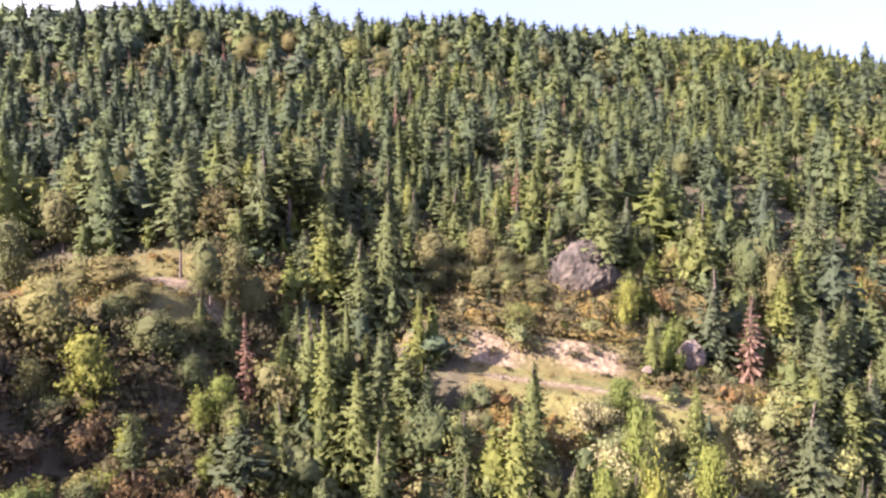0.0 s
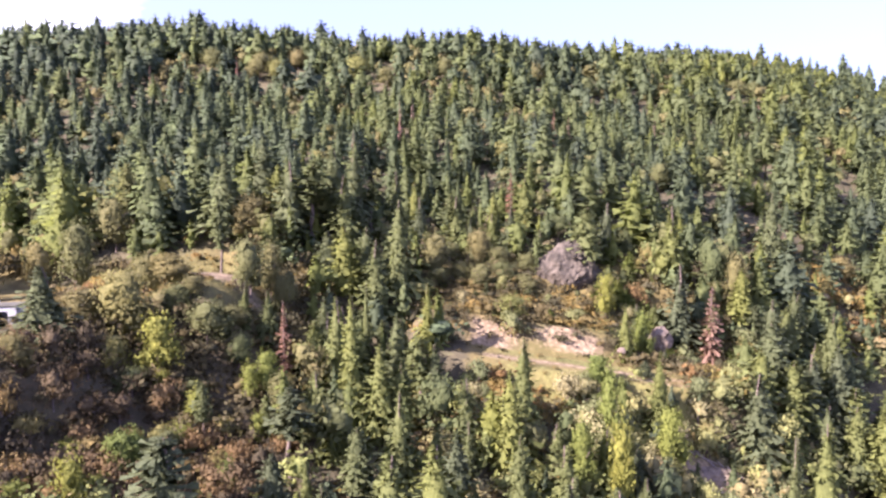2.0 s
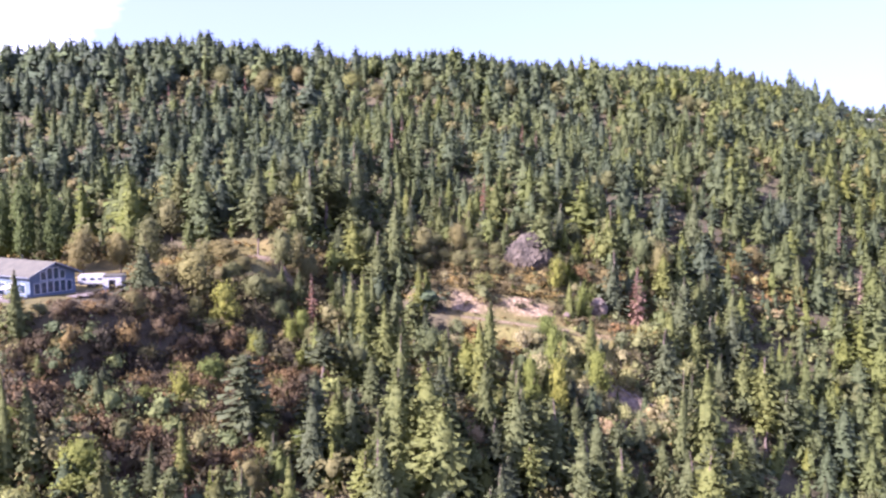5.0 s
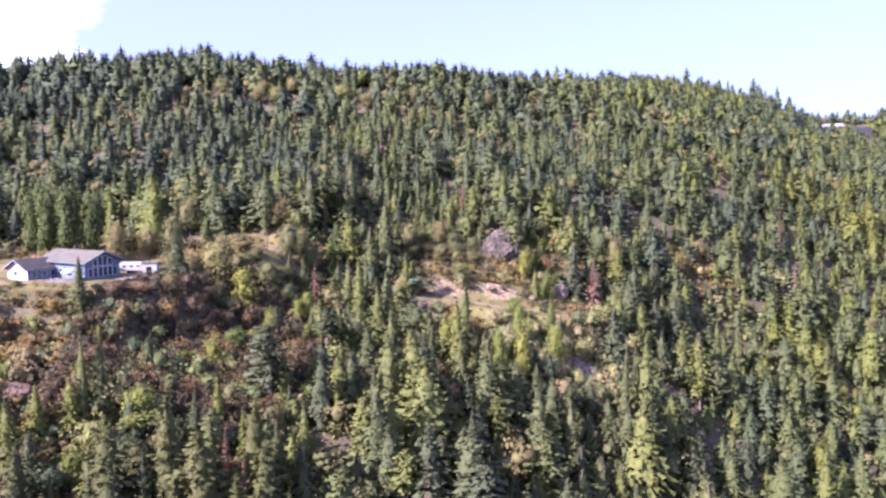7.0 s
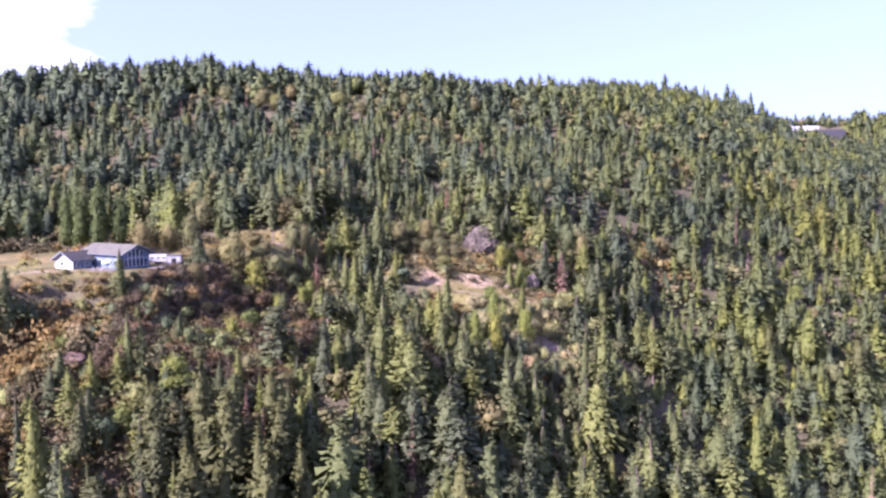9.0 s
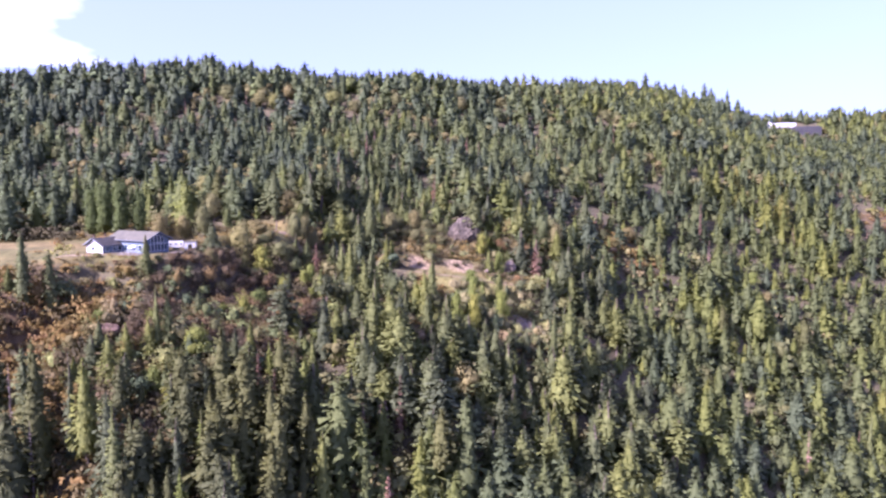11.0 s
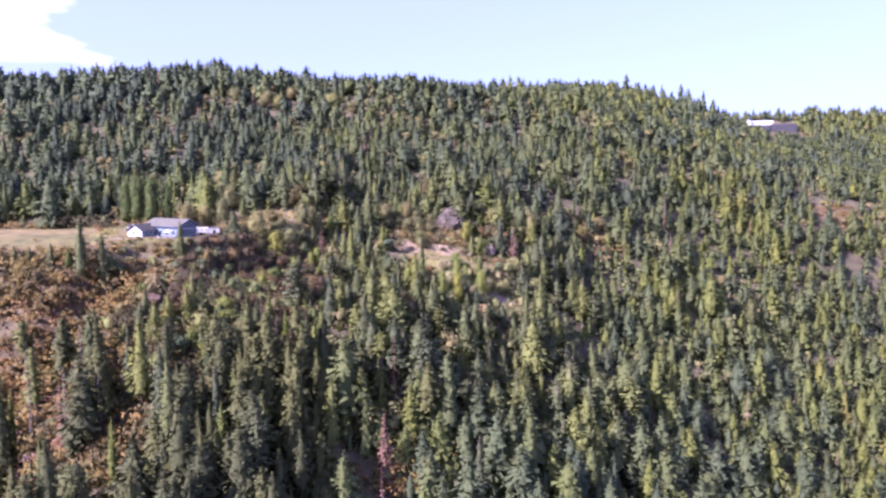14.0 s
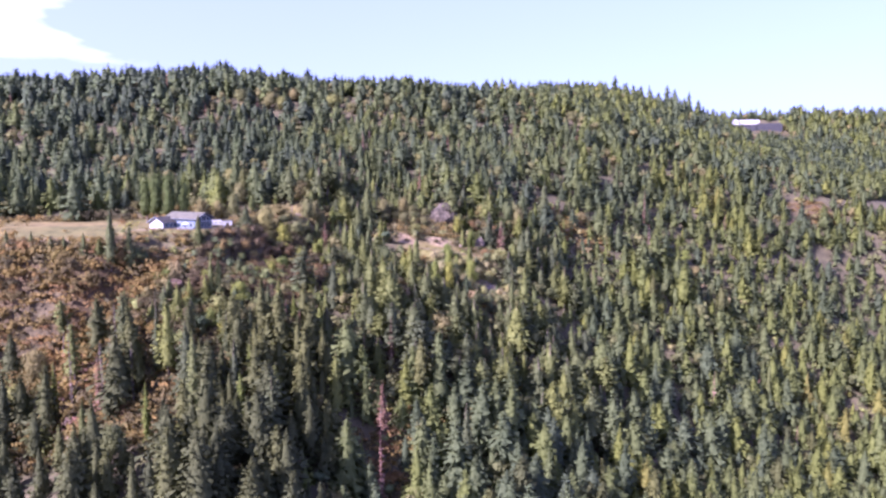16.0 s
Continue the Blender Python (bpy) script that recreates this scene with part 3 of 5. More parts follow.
for k in range(2):
    kind_meshes(f"larch{k}", conifer_crown(36 + k, 18.0, (6.2, 7.0)[k], (0.08, 0.14)[k], 32, 7, 6, (0.75, 0.9)[k], 0.4, 0.3, 7, 7, 0.45, 0.24, 0.5), stem(_r, 17.4, 0.24), M_LARCH)
for k in range(3):
    kind_meshes(f"pine{k}", conifer_crown(40 + k, 18.0, 5.8, (0.4, 0.3, 0.5)[k], 14, 7, 9, 0.45, 0.55, 0.3, 5, 6, 0.25, 0.24, 0.45), stem(_r, 17.4, 0.26), M_FIR_ONE)
for k in range(2):
    kind_meshes(f"rust{k}", conifer_crown(50 + k, 14.0, 4.6, 0.06, 26, 7, 5, 0.8, 0.5, 0.0, droop=0.75, slim=0.1), stem(_r, 13.7, 0.2), M_RUST)
    kind_meshes(f"snag{k}", bare_branches(60 + k, 16.0, 3.6, 90), stem(_r, 16.0, 0.24), M_GREY_WOOD, M_GREY_WOOD)
for k in range(4):
    kind_meshes(f"leafy{k}", leafy_crown(70 + k, 8.0, 8.0, 0.0, 13, 1600, 0.225, False, 0.55, 0.3, core=9, fill=0.66), leafy_frame(70 + k, 8.0, 8.0, 0.15), M_LEAF_ONE)
for k in range(2):
    kind_meshes(f"lime{k}", leafy_crown(80 + k, 8.0, 6.4, 0.0, 11, 1300, 0.22, core=8, fill=0.64), leafy_frame(80 + k, 8.0, 6.0, 0.12), M_LIME)
    kind_meshes(f"poplar{k}", leafy_crown(90 + k, 20.0, 8.0, 0.02, 22, 2400, 0.40, True, core=22, fill=0.7), leafy_frame(90 + k, 20.0, 6.0, 0.1), M_POPLAR)
for k in range(3):
    kind_meshes(f"bush{k}", leafy_crown(100 + k, 3.0, 4.4, 0.0, 10, 360, 0.205, False, 0.42, 0.8, core=3, fill=0.64, loose=1.35), leafy_frame(100 + k, 2.6, 3.2, 0.05), M_BRUSH_ONE)
for k in range(3):
    kind_meshes(f"shrub{k}", leafy_crown(110 + k, 4.0, 5.0, 0.0, 10, 430, 0.235, False, 0.5, 0.4, core=3, loose=1.3), leafy_frame(110 + k, 4.0, 4.4, 0.1), M_SHRUB)
BASE = {"fir": 18.0, "larch": 18.0, "dark": 18.0, "pine": 18.0, "rust": 14.0, "snag": 16.0, "leafy": 8.0, "lime": 8.0, "poplar": 20.0, "bush": 3.0, "shrub": 4.0}
BASE_W = {"dark": 8.5, "larch": 6.6, "leafy": 8.0, "lime": 6.4, "poplar": 8.0, "bush": 4.4, "shrub": 5.0, "pine": 5.8, "rust": 5.0, "snag": 3.6, "fir": 8.7}
LABEL = {
    "fir": ("dark green conifer with drooping boughs on the hillside", "conifer", "conifers on the slope"),
    "dark": ("tall dark blue-green conifer on the ridge crest", "conifer", "conifers on the crest"),
    "larch": ("narrow bright yellow-green conifer low on the slope", "conifer", "yellow-green conifers"),
    "pine": ("tall pine with a bare lower trunk and thin crown", "pine", "pines on the slope"),
    "rust": ("dead conifer with rusty brown needles", "dead tree", "dead conifers"),
    "snag": ("bare grey snag with broken branches", "dead tree", "bare snags"),
    "leafy": ("rounded olive broadleaf tree turning autumn yellow", "tree", "broadleaf trees"),
    "lime": ("bright yellow-green young broadleaf tree", "tree", "yellow-green trees"),
    "poplar": ("tall dense green poplar beside the house field", "poplar", "poplars by the field"),
    "shrub": ("low olive and yellow-green bush on the slope", "bush", "green bushes"),
    "bush": ("rust and ochre autumn bush on the dry slope", "bush", "autumn bushes"),
}
NAME = {"fir": "conifer", "larch": "conifer", "dark": "conifer", "pine": "pine_tree", "rust": "dead_conifer", "snag": "snag", "leafy": "broadleaf_tree", "lime": "young_tree", "poplar": "poplar_tree", "bush": "bush", "shrub": "bush"}
PLACED = []
plant_rng = random.Random(5)


def plant(key, x, y, tall, wide=None, z=None):
    """A tree or bush of its own: an empty at its foot, with trunk and crown."""
    sort = key.rstrip("0123456789")
    top = new(NAME[sort])
    s = tall / BASE[sort]
    wide = wide * 1.4 if wide and sort == "fir" else wide
    sw = (wide / BASE_W[sort]) if wide else s * plant_rng.uniform(0.9, 1.12)
    top.matrix_world = Matrix.Translation((x, y, ground_z(x, y) - 0.1 if z is None else z)) @ Matrix.Rotation(plant_rng.uniform(0, 6.28), 4, "Z") @ Matrix.Diagonal((sw, sw, s, 1))
    crown, trunk = KINDS[key]
    part("trunk", trunk, top)
    part("crown", crown, top)
    tagged(top, *LABEL[sort])
    PLACED.append((x, y, (wide or BASE_W[sort] * sw) * 0.5))
    return top


def plant_top(key, x, y, z_top, wide=None, least=4.0):
    """A tree whose tip reaches the height z_top."""
    return plant(key, x, y, max(z_top - ground_z(x, y), least), wide)


# yellow-green trees in the hollow under the house
for _k, (_x, _y, _z, _w) in enumerate(((-48.2, 61.0, 28.6, 4.8), (-40.8, 63.2, 29.2, 4.6), (-42.9, 58.0, 25.4, 4.8), (-35.0, 58.5, 22.0, 4.2), (-26.9, 71.8, 28.4, 4.4), (-23.2, 61.2, 22.0, 5.2),
                                        (-42.0, 75.2, 33.6, 3.2), (-36.6, 67.8, 28.4, 5.2), (-50.3, 53.2, 26.8, 4.8), (-29.2, 64.0, 25.0, 3.8))):
    plant_top(f"lime{_k % 2}", _x, _y, _z, _w, 2.0)
plant_top("fir3", -56.6, 52.0, 30.4, 4.4)

# landmark trees round the track, the boulder and the gully
plant_top("fir0", -18.7, 91.0, 42.0, 6.6)
plant_top("fir1", -15.6, 87.0, 43.0, 7.0)
plant_top("fir2", -3.5, 98.0, 43.0, 6.0)
plant_top("fir3", -8.5, 93.0, 38.5, 6.6)
plant_top("fir4", -20.5, 115, 52.5, 9.0)
plant_top("fir1", -14.0, 112, 50.0, 9.0)
plant_top("fir4", -9.8, 119, 58.0, 8.5)
plant_top("fir0", -24.5, 118, 51.0, 8.0)
plant_top("fir2", -14.6, 100, 43.0, 3.6)
plant_top("fir3", -22.6, 101, 40.0, 5.4)
plant_top("rust0", -27.6, 90.0, 41.2, 4.2)
plant_top("rust1", 54.8, 114, 39.8, 7.0)
plant_top("snag0", -21.0, 95.0, 38.0, 1.6)
plant_top("lime0", 27.0, 94.5, 31.0, 6.0)
plant_top("lime1", 39.5, 110.5, 36.4, 4.8)
plant("shrub0", 42.2, 110.6, 2.6, 3.6)
plant("shrub2", 46.8, 111.2, 2.4, 3.2)
plant("shrub1", 12.8, 106.6, 5.4, 6.4)
plant("shrub2", 48.8, 113.0, 5.0, 4.4)
plant_top("fir2", 35.2, 107, 37.6, 5.4)
plant_top("lime1", 33.9, 118, 43.0, 4.8)
plant_top("leafy0", 60.7, 130, 48.5, 9.0)
plant_top("leafy1", 66.0, 128, 45.5, 7.0)
plant_top("fir1", 84.0, 150, 59.4, 9.0)
plant_top("fir0", 79.3, 126.6, 36.5, 7.4)
plant_top("fir4", 83.0, 119, 33.6, 8.0)
plant_top("fir3", 12.3, 84.0, 36.0, 6.0)
plant_top("rust0", 17.0, 150, 65.2, 4.2)
plant_top("fir1", 16.0, 140, 56.0, 6.2)
plant_top("fir0", 39.0, 139, 56.5, 7.0)
plant_top("fir3", 43.5, 138, 50.5, 6.0)
plant_top("leafy2", -48.3, 95.2, 48.6, 9.4)
plant_top("leafy3", -53.2, 96.0, 48.2, 7.4)
plant_top("leafy0", -51.2, 84.5, 47.2, 11.0)
plant_top("leafy3", -57.6, 82.0, 44.0, 8.0)
plant_top("lime0", -43.8, 78.6, 41.6, 7.6)
plant_top("leafy1", -39.6, 87.4, 41.6, 9.0)
plant_top("leafy3", -45.6, 89.4, 43.8, 7.6)
plant_top("leafy0", -43.6, 91.6, 43.0, 5.6)
plant_top("shrub1", -41.4, 90.6, 41.4, 4.6, 1.5)
plant_top("shrub0", -37.2, 90.4, 38.6, 4.4, 1.5)
plant_top("leafy0", -34.2, 87.0, 36.0, 5.4)
plant_top("leafy2", -36.4, 92.0, 38.0, 6.0)
plant_top("leafy0", -35.6, 99.0, 51.0, 8.0)
plant_top("fir2", -35.0, 93.4, 44.0, 3.6)
plant_top("fir1", -31.6, 95.0, 42.0, 5.6)
plant_top("leafy3", -33.2, 104, 49.6, 5.6)
plant_top("leafy1", -30.0, 103, 45.0, 6.0)
plant_top("lime1", -30.6, 80.6, 33.6, 4.0)
plant_top("lime0", -28.4, 82.5, 35.0, 5.0)
plant_top("leafy3", -26.0, 79.0, 31.6, 5.0)
plant_top("leafy2", -45.6, 72.5, 33.4, 5.6)
plant_top("leafy0", -49.0, 75.0, 38.6, 5.0)
plant_top("leafy1", -37.6, 76.0, 31.6, 4.4)
plant_top("leafy2", -56.0, 64.0, 41.6, 5.0)
plant_top("pine0", -44.5, 110, 57.5, 5.4)
plant_top("leafy2", -42.0, 121, 59.0, 9.0)
plant_top("leafy0", -69.5, 119, 57.8, 8.0)
plant_top("leafy3", -69.4, 103, 53.4, 8.0)
plant_top("lime1", -34.0, 130, 53.5, 5.4)
for _x, _y, _t in ((-2, 124, 5.4), (3, 127, 5.0), (8, 125, 5.6), (13, 127, 5.2), (18, 124.5, 4.6), (12, 133, 5.4), (1, 134, 6.0), (19, 131, 5.0)):
    plant(f"leafy{int(_x) % 4}", _x, _y, _t, _t * 1.35)
plant_top("leafy0", -2.6, 128, 49.6, 10.5)
plant_top("leafy3", 7.5, 133, 50.2, 8.0)
plant_top("leafy1", 28.0, 143, 53.2, 8.0)
plant_top("leafy2", 13.0, 110.5, 38.6, 8.0)
plant_top("fir5", -75.0, 124, 58.0, 7.5)
plant_top("lime1", 26.6, 85.0, 32.0, 5.0)
plant_top("fir3", 36.5, 90.0, 31.5, 5.8)
plant_top("lime0", 36.5, 84.0, 25.5, 6.0)
plant_top("fir1", 54.9, 93.0, 27.8, 9.6)
plant_top("fir2", 53.5, 78.0, 22.6, 5.4)
plant_top("fir4", 59.5, 80.0, 24.0, 9.0)
plant_top("lime1", 26.0, 75.0, 27.0, 5.4)
plant_top("lime0", 20.0, 75.0, 26.6, 5.0)
# below the brow and along the gully
plant_top("fir0", -57.5, 73.0, 49.2, 9.4)
plant_top("pine2", -33.7, 68.5, 33.2, 3.2)
plant_top("pine0", -25.8, 72.0, 30.5, 3.2)
plant_top("lime0", -42.0, 62.0, 29.4, 5.4)
plant_top("lime1", -44.6, 55.0, 29.6, 5.0)
plant_top("leafy3", -37.9, 64.8, 28.0, 5.6)
plant_top("lime1", -36.0, 72.0, 32.0, 4.0)
plant_top("fir1", -71.2, 53.2, 46.9, 5.0)
plant_top("fir2", -62.3, 35.0, 35.0, 4.6)
plant_top("fir3", -60.0, 36.5, 32.5, 5.0)
plant_top("fir5", -55.3, 47.5, 30.6, 4.4)
plant_top("fir0", -65.8, 49.8, 33.2, 3.6)
plant_top("lime0", -54.2, 38.4, 22.0, 8.0)
plant_top("leafy1", -67.0, 29.8, 15.0, 6.5)
plant_top("leafy2", -51.7, 28.5, 17.5, 7.0)
plant_top("pine1", -39.5, 36.2, 19.5, 6.0)
plant_top("rust0", -36.2, 32.8, 18.0, 3.0)
plant_top("fir0", -6.7, 69.4, 32.2, 6.6)
plant_top("fir5", -12.2, 65.8, 28.2, 6.6)
plant_top("fir2", 3.0, 72.7, 26.6, 4.4)
plant_top("fir3", 9.9, 67.2, 26.8, 6.0)
plant_top("snag0", -26.4, 56.0, 18.4, 1.8)
plant_top("poplar0", -107.0, 102, 61.0, 6.4)
plant_top("poplar1", -102.0, 100, 63.4, 6.6)
plant_top("poplar0", -96.0, 99.0, 63.6, 6.8)
plant_top("poplar1", -90.5, 101, 60.0, 6.4)
plant_top("leafy2", -82.0, 97.0, 51.0, 7.0)
plant_top("leafy0", -76.0, 103, 50.0, 7.0)
plant_top("fir5", -98.0, 39.8, 49.0, 5.4)
plant_top("fir5", -92.5, 42.5, 43.7, 5.6)
for _x, _y, _z in ((-148, 44, 40.5), (-141, 46, 43), (-136, 45, 41.5), (-127, 44, 41.5), (-119.7, 42.5, 39.9), (-115, 42.5, 39.3), (-107.4, 40.5, 40.9), (-102.5, 41, 39.4)):
    plant_top("fir1", _x, _y, _z, 3.4)
# mixed trees between the brow and the stand
for _k, (_x, _y, _s, _t, _w) in enumerate(((-65.5, 40.6, "lime", 7.5, 5.5), (-79, 40.1, "lime", 6.5, 5.0), (-53, 36.6, "lime", 10.0, 8.5), (-60.6, 26.1, "lime", 7.5, 5.5), (-44.4, 25.1, "lime", 7.5, 4.5), (-23.8, 53.1, "lime", 7.0, 5.0), (-31.4, 55.6, "lime", 6.5, 4.5),
                                           (-76, 32.1, "fir", 11.0, 6.0), (-68.8, 31.1, "fir", 12.0, 5.6), (-71.5, 27.1, "fir", 13.0, 6.2), (-76.8, 29.6, "fir", 10.0, 5.6), (-63.9, 33.6, "fir", 12.0, 5.4), (-66.5, 24.0, "fir", 12.0, 6.0), (-80.0, 26.0, "fir", 9.0, 5.4),
                                           (-50.3, 28.1, "leafy", 8.0, 7.0), (-47.5, 32.1, "leafy", 7.5, 6.5), (-58, 30.5, "leafy", 7.0, 7.0), (-55, 22, "lime", 8.0, 6.0), (-40.3, 42.6, "fir", 12.0, 4.6), (-43.5, 38.5, "fir", 11.0, 4.4), (-17.5, 58.6, "fir", 12.0, 4.4), (-10, 51.1, "fir", 14.0, 5.0),
                                           (-22.7, 39.6, "fir", 14.0, 5.0), (-30, 44, "leafy", 8.0, 6.0), (-34, 37, "larch", 12.0, 4.4), (-27, 33, "fir", 15.0, 5.0), (-50, 45, "leafy", 6.0, 5.0), (-58, 45, "lime", 6.0, 5.0), (-70, 45, "leafy", 5.5, 5.0), (-84, 34, "leafy", 6.0, 5.5))):
    plant(f"{_s}{_k % 2}", _x, _y, _t, _w)
# the tall stand low on the slope
for _k, _x, _y, _z, _w in (("pine0", -84.4, 13.1, 24.0, 5.9), ("fir2", -73.5, 10.6, 24.1, 4.6), ("fir5", -69.6, 9.1, 22.8, 7.4), ("fir4", -62.2, 3.1, 17.2, 8.0), ("fir1", -58.2, -3.3, 16.2, 7.6),
                           ("larch0", -51.5, -13.8, 4.1, 4.6), ("larch1", -43.1, -9.3, 4.7, 6.4), ("larch0", -103.2, 5.7, 3.7, 4.9), ("larch1", -8.1, -5.8, -18.4, 4.6), ("larch0", -44.0, 8.0, 11.0, 5.0),
                           ("pine1", -33.6, -13.3, 4.2, 7.0), ("pine2", -107.7, 22.7, 19.7, 7.1), ("fir5", -16.8, 7.2, 5.4, 6.0), ("pine1", -37.7, 29.1, 20.3, 6.2), ("fir0", -47.5, 2.0, 11.4, 6.4),
                           ("larch1", -69.4, -11.8, 2.4, 4.0), ("fir3", -89.9, -6.3, -4.4, 4.0), ("fir5", -102.6, -3.3, -13, 8.0), ("rust0", -88.6, 2.7, 6.3, 6.8), ("rust1", -29.8, 20.2, 16.3, 4.6),
                           ("snag0", -85.4, 8.7, 21.4, 2.3), ("snag1", -97.6, 4.7, 17.6, 1.8), ("leafy1", -77.6, -16.3, -8.3, 10.0), ("leafy3", -112.5, 15.2, 5.3, 10.0), ("fir2", -53.0, 16.0, 17.0, 5.0), ("fir3", -46.0, 20.0, 17.6, 5.0)):
    plant_top(_k, _x, _y, _z, _w)
plant_top("fir3", -63.6, 27.7, 9.6, 8.0)
plant_top("pine1", -99.8, 12.0, 14.5, 6.4)
plant_top("rust0", -83.0, 6.3, 3.5, 5.0)
plant_top("snag0", -90.0, 8.0, 9.0, 3.0)
plant_top("snag1", -85.5, 5.0, 12.0, 2.6)
plant_top("snag0", -79.0, 4.0, 10.0, 2.6)
plant_top("snag1", -87.0, 2.0, 6.0, 2.4)
plant_top("rust0", -80.5, 2.0, -2.0, 5.0)
plant_top("fir4", -34.9, 1.5, 3.2, 8.0)
plant_top("fir0", 25.4, 5.0, -12.0, 7.0)
plant_top("rust0", 1.0, 32.0, 10.8, 4.4)
plant_top("rust1", -2.0, 7.0, -5.6, 8.0)
plant_top("rust0", 153.5, 184, 54.5, 2.8)
for _k, (_x, _y, _z) in enumerate(((10.7, 47, 15), (2.8, 54, 21.4), (60, 89, 18), (77, 124, 38), (118.6, 150, 39.5), (96, 105, 8.5), (138, 120, 8.6), (36.4, 83.7, 19), (-35, -4, 4), (-51.7, -10, 2.4),
                                     (54, 51, -8), (127.6, 91, -11), (186.5, 100, -28), (167.6, 152.6, 12.5), (-93, 17, 6))):
    plant_top(f"fir{_k % 5}", _x, _y, _z, 5.6)

# tall dark trees along the crest, and beside the house on the far ridge
for _k, (_x, _y, _t, _w) in enumerate(((232, 473, 15.5, 8.5), (222, 468, 11.0, 7.0), (240, 462, 12.0, 7.5), (256, 462, 13.0, 7.5), (269, 474, 15.5, 7.5), (262, 452, 12.0, 6.5), (276, 446, 17.5, 8.0), (284, 455, 14.0, 7.0),
                                       (298, 478, 17.0, 8.0), (292, 464, 15.0, 7.5), (310, 470, 19.0, 8.5), (304, 458, 15.0, 7.0), (318, 466, 15.0, 7.0), (326, 470, 12.5, 6.5), (209, 474, 10.5, 7.0), (196, 466, 11.5, 7.5), (180, 458, 12.5, 8.0),
                                       (452, 690, 15.0, 8.0), (461, 694, 17.0, 8.5), (508, 690, 15.0, 8.0), (519, 688, 16.0, 9.0), (533, 690, 9.0, 7.0), (548, 684, 10.0, 7.0))):
    plant(f"dark{_k % 3}", _x, _y, _t * (1.5 if _x < 400 else 1.15), _w * 1.5)
    if _x < 400:
        plant(f"dark{(_k + 1) % 3}", _x + 6.0, _y - 9.0, _t * 1.15, _w * 1.35)
# round tan and ochre broadleaf trees under the crest and among the conifers
for _k, (_x, _y, _t, _w) in enumerate(((-150, 287, 9.0, 7.8), (-103, 284, 11.0, 12.0), (-82, 283, 13.0, 12.0), (-74, 281, 11.0, 10.0), (-68, 297, 10.0, 11.0), (-38.6, 287, 13.0, 14.0), (-25, 280, 10.0, 10.5), (1, 282, 10.0, 10.0),
                                       (41.7, 292, 11.0, 12.5), (65, 286, 10.0, 11.5), (140, 300, 9.0, 10.0), (149, 302, 8.0, 8.0), (-156, 208, 8.5, 6.4), (-165, 200, 9.5, 7.5), (-95.9, 187, 10.5, 8.5), (-55.9, 146, 9.5, 7.0),
                                       (-79.5, 145, 14.0, 9.5), (63, 176, 9.0, 7.0), (107, 157, 7.0, 8.0), (98, 149, 6.0, 6.4), (92, 150, 6.5, 6.4), (172, 153, 8.0, 9.5))):
    plant(f"leafy{_k % 4}", _x, _y, _t, _w)
for _k, (_x, _y, _t, _w) in enumerate(((19, 221, 11.0, 6.0), (88.4, 175, 11.0, 7.0), (170, 162, 9.0, 8.0), (135, 113, 12.0, 6.0), (139, 110, 9.0, 5.0))):
    plant(f"lime{_k % 2}", _x, _y, _t, _w)

# bushes on the slope under the track and in the glade by the boulder
slope_rng = random.Random(21)
for _k in range(110):
    _x, _y = slope_rng.uniform(2, 60) if _k < 50 else slope_rng.uniform(24, 60), slope_rng.uniform(80, 96.5)
    if math.hypot((_x - 14) / 7, (_y - 93) / 5) < 1:
        continue
    _most = 29.8 - 0.145 * _x + 0.33 * (98.5 - _y) + 5.0 * step(40, 46, _x) - ground_z(_x, _y)
    if math.hypot((_x - 46) / 7.5, (_y - 87.5) / 4.5) < 1 and slope_rng.random() < 0.85:
        continue
    if _most > 1.2:
        _t = min(slope_rng.uniform(2.2, 7.0), _most)
        plant(slope_rng.choice(("shrub0", "shrub1", "shrub2")), _x, _y, _t, _t * slope_rng.uniform(0.8, 1.3))
for _k in range(60):
    _x, _y = slope_rng.uniform(-6, 50), slope_rng.uniform(110, 126)
    if math.hypot(_x - 28, (_y - 131) * 1.2) > 8 and math.hypot(_x - 33, _y - 114) > 5:
        _t = slope_rng.uniform(1.6, 4.2)
        plant(slope_rng.choice(("shrub0", "shrub1", "larch0", "larch1", "bush1", "fir2")), _x, _y, _t, _t * slope_rng.uniform(0.8, 1.3))

for _k in range(54):
    _x, _y = slope_rng.uniform(36, 64), slope_rng.uniform(98, 134)
    if math.hypot(_x - 44.2, _y - 112) > 4.5 and math.hypot(_x - 54.8, _y - 112) > 3:
        _t = slope_rng.uniform(1.8, 4.0) if _y < 114 else slope_rng.uniform(3.0, 6.5)
        plant(slope_rng.choice(("shrub0", "larch1", "larch0", "bush1", "fir3", "fir0")), _x, _y, _t, _t * slope_rng.uniform(0.8, 1.2))

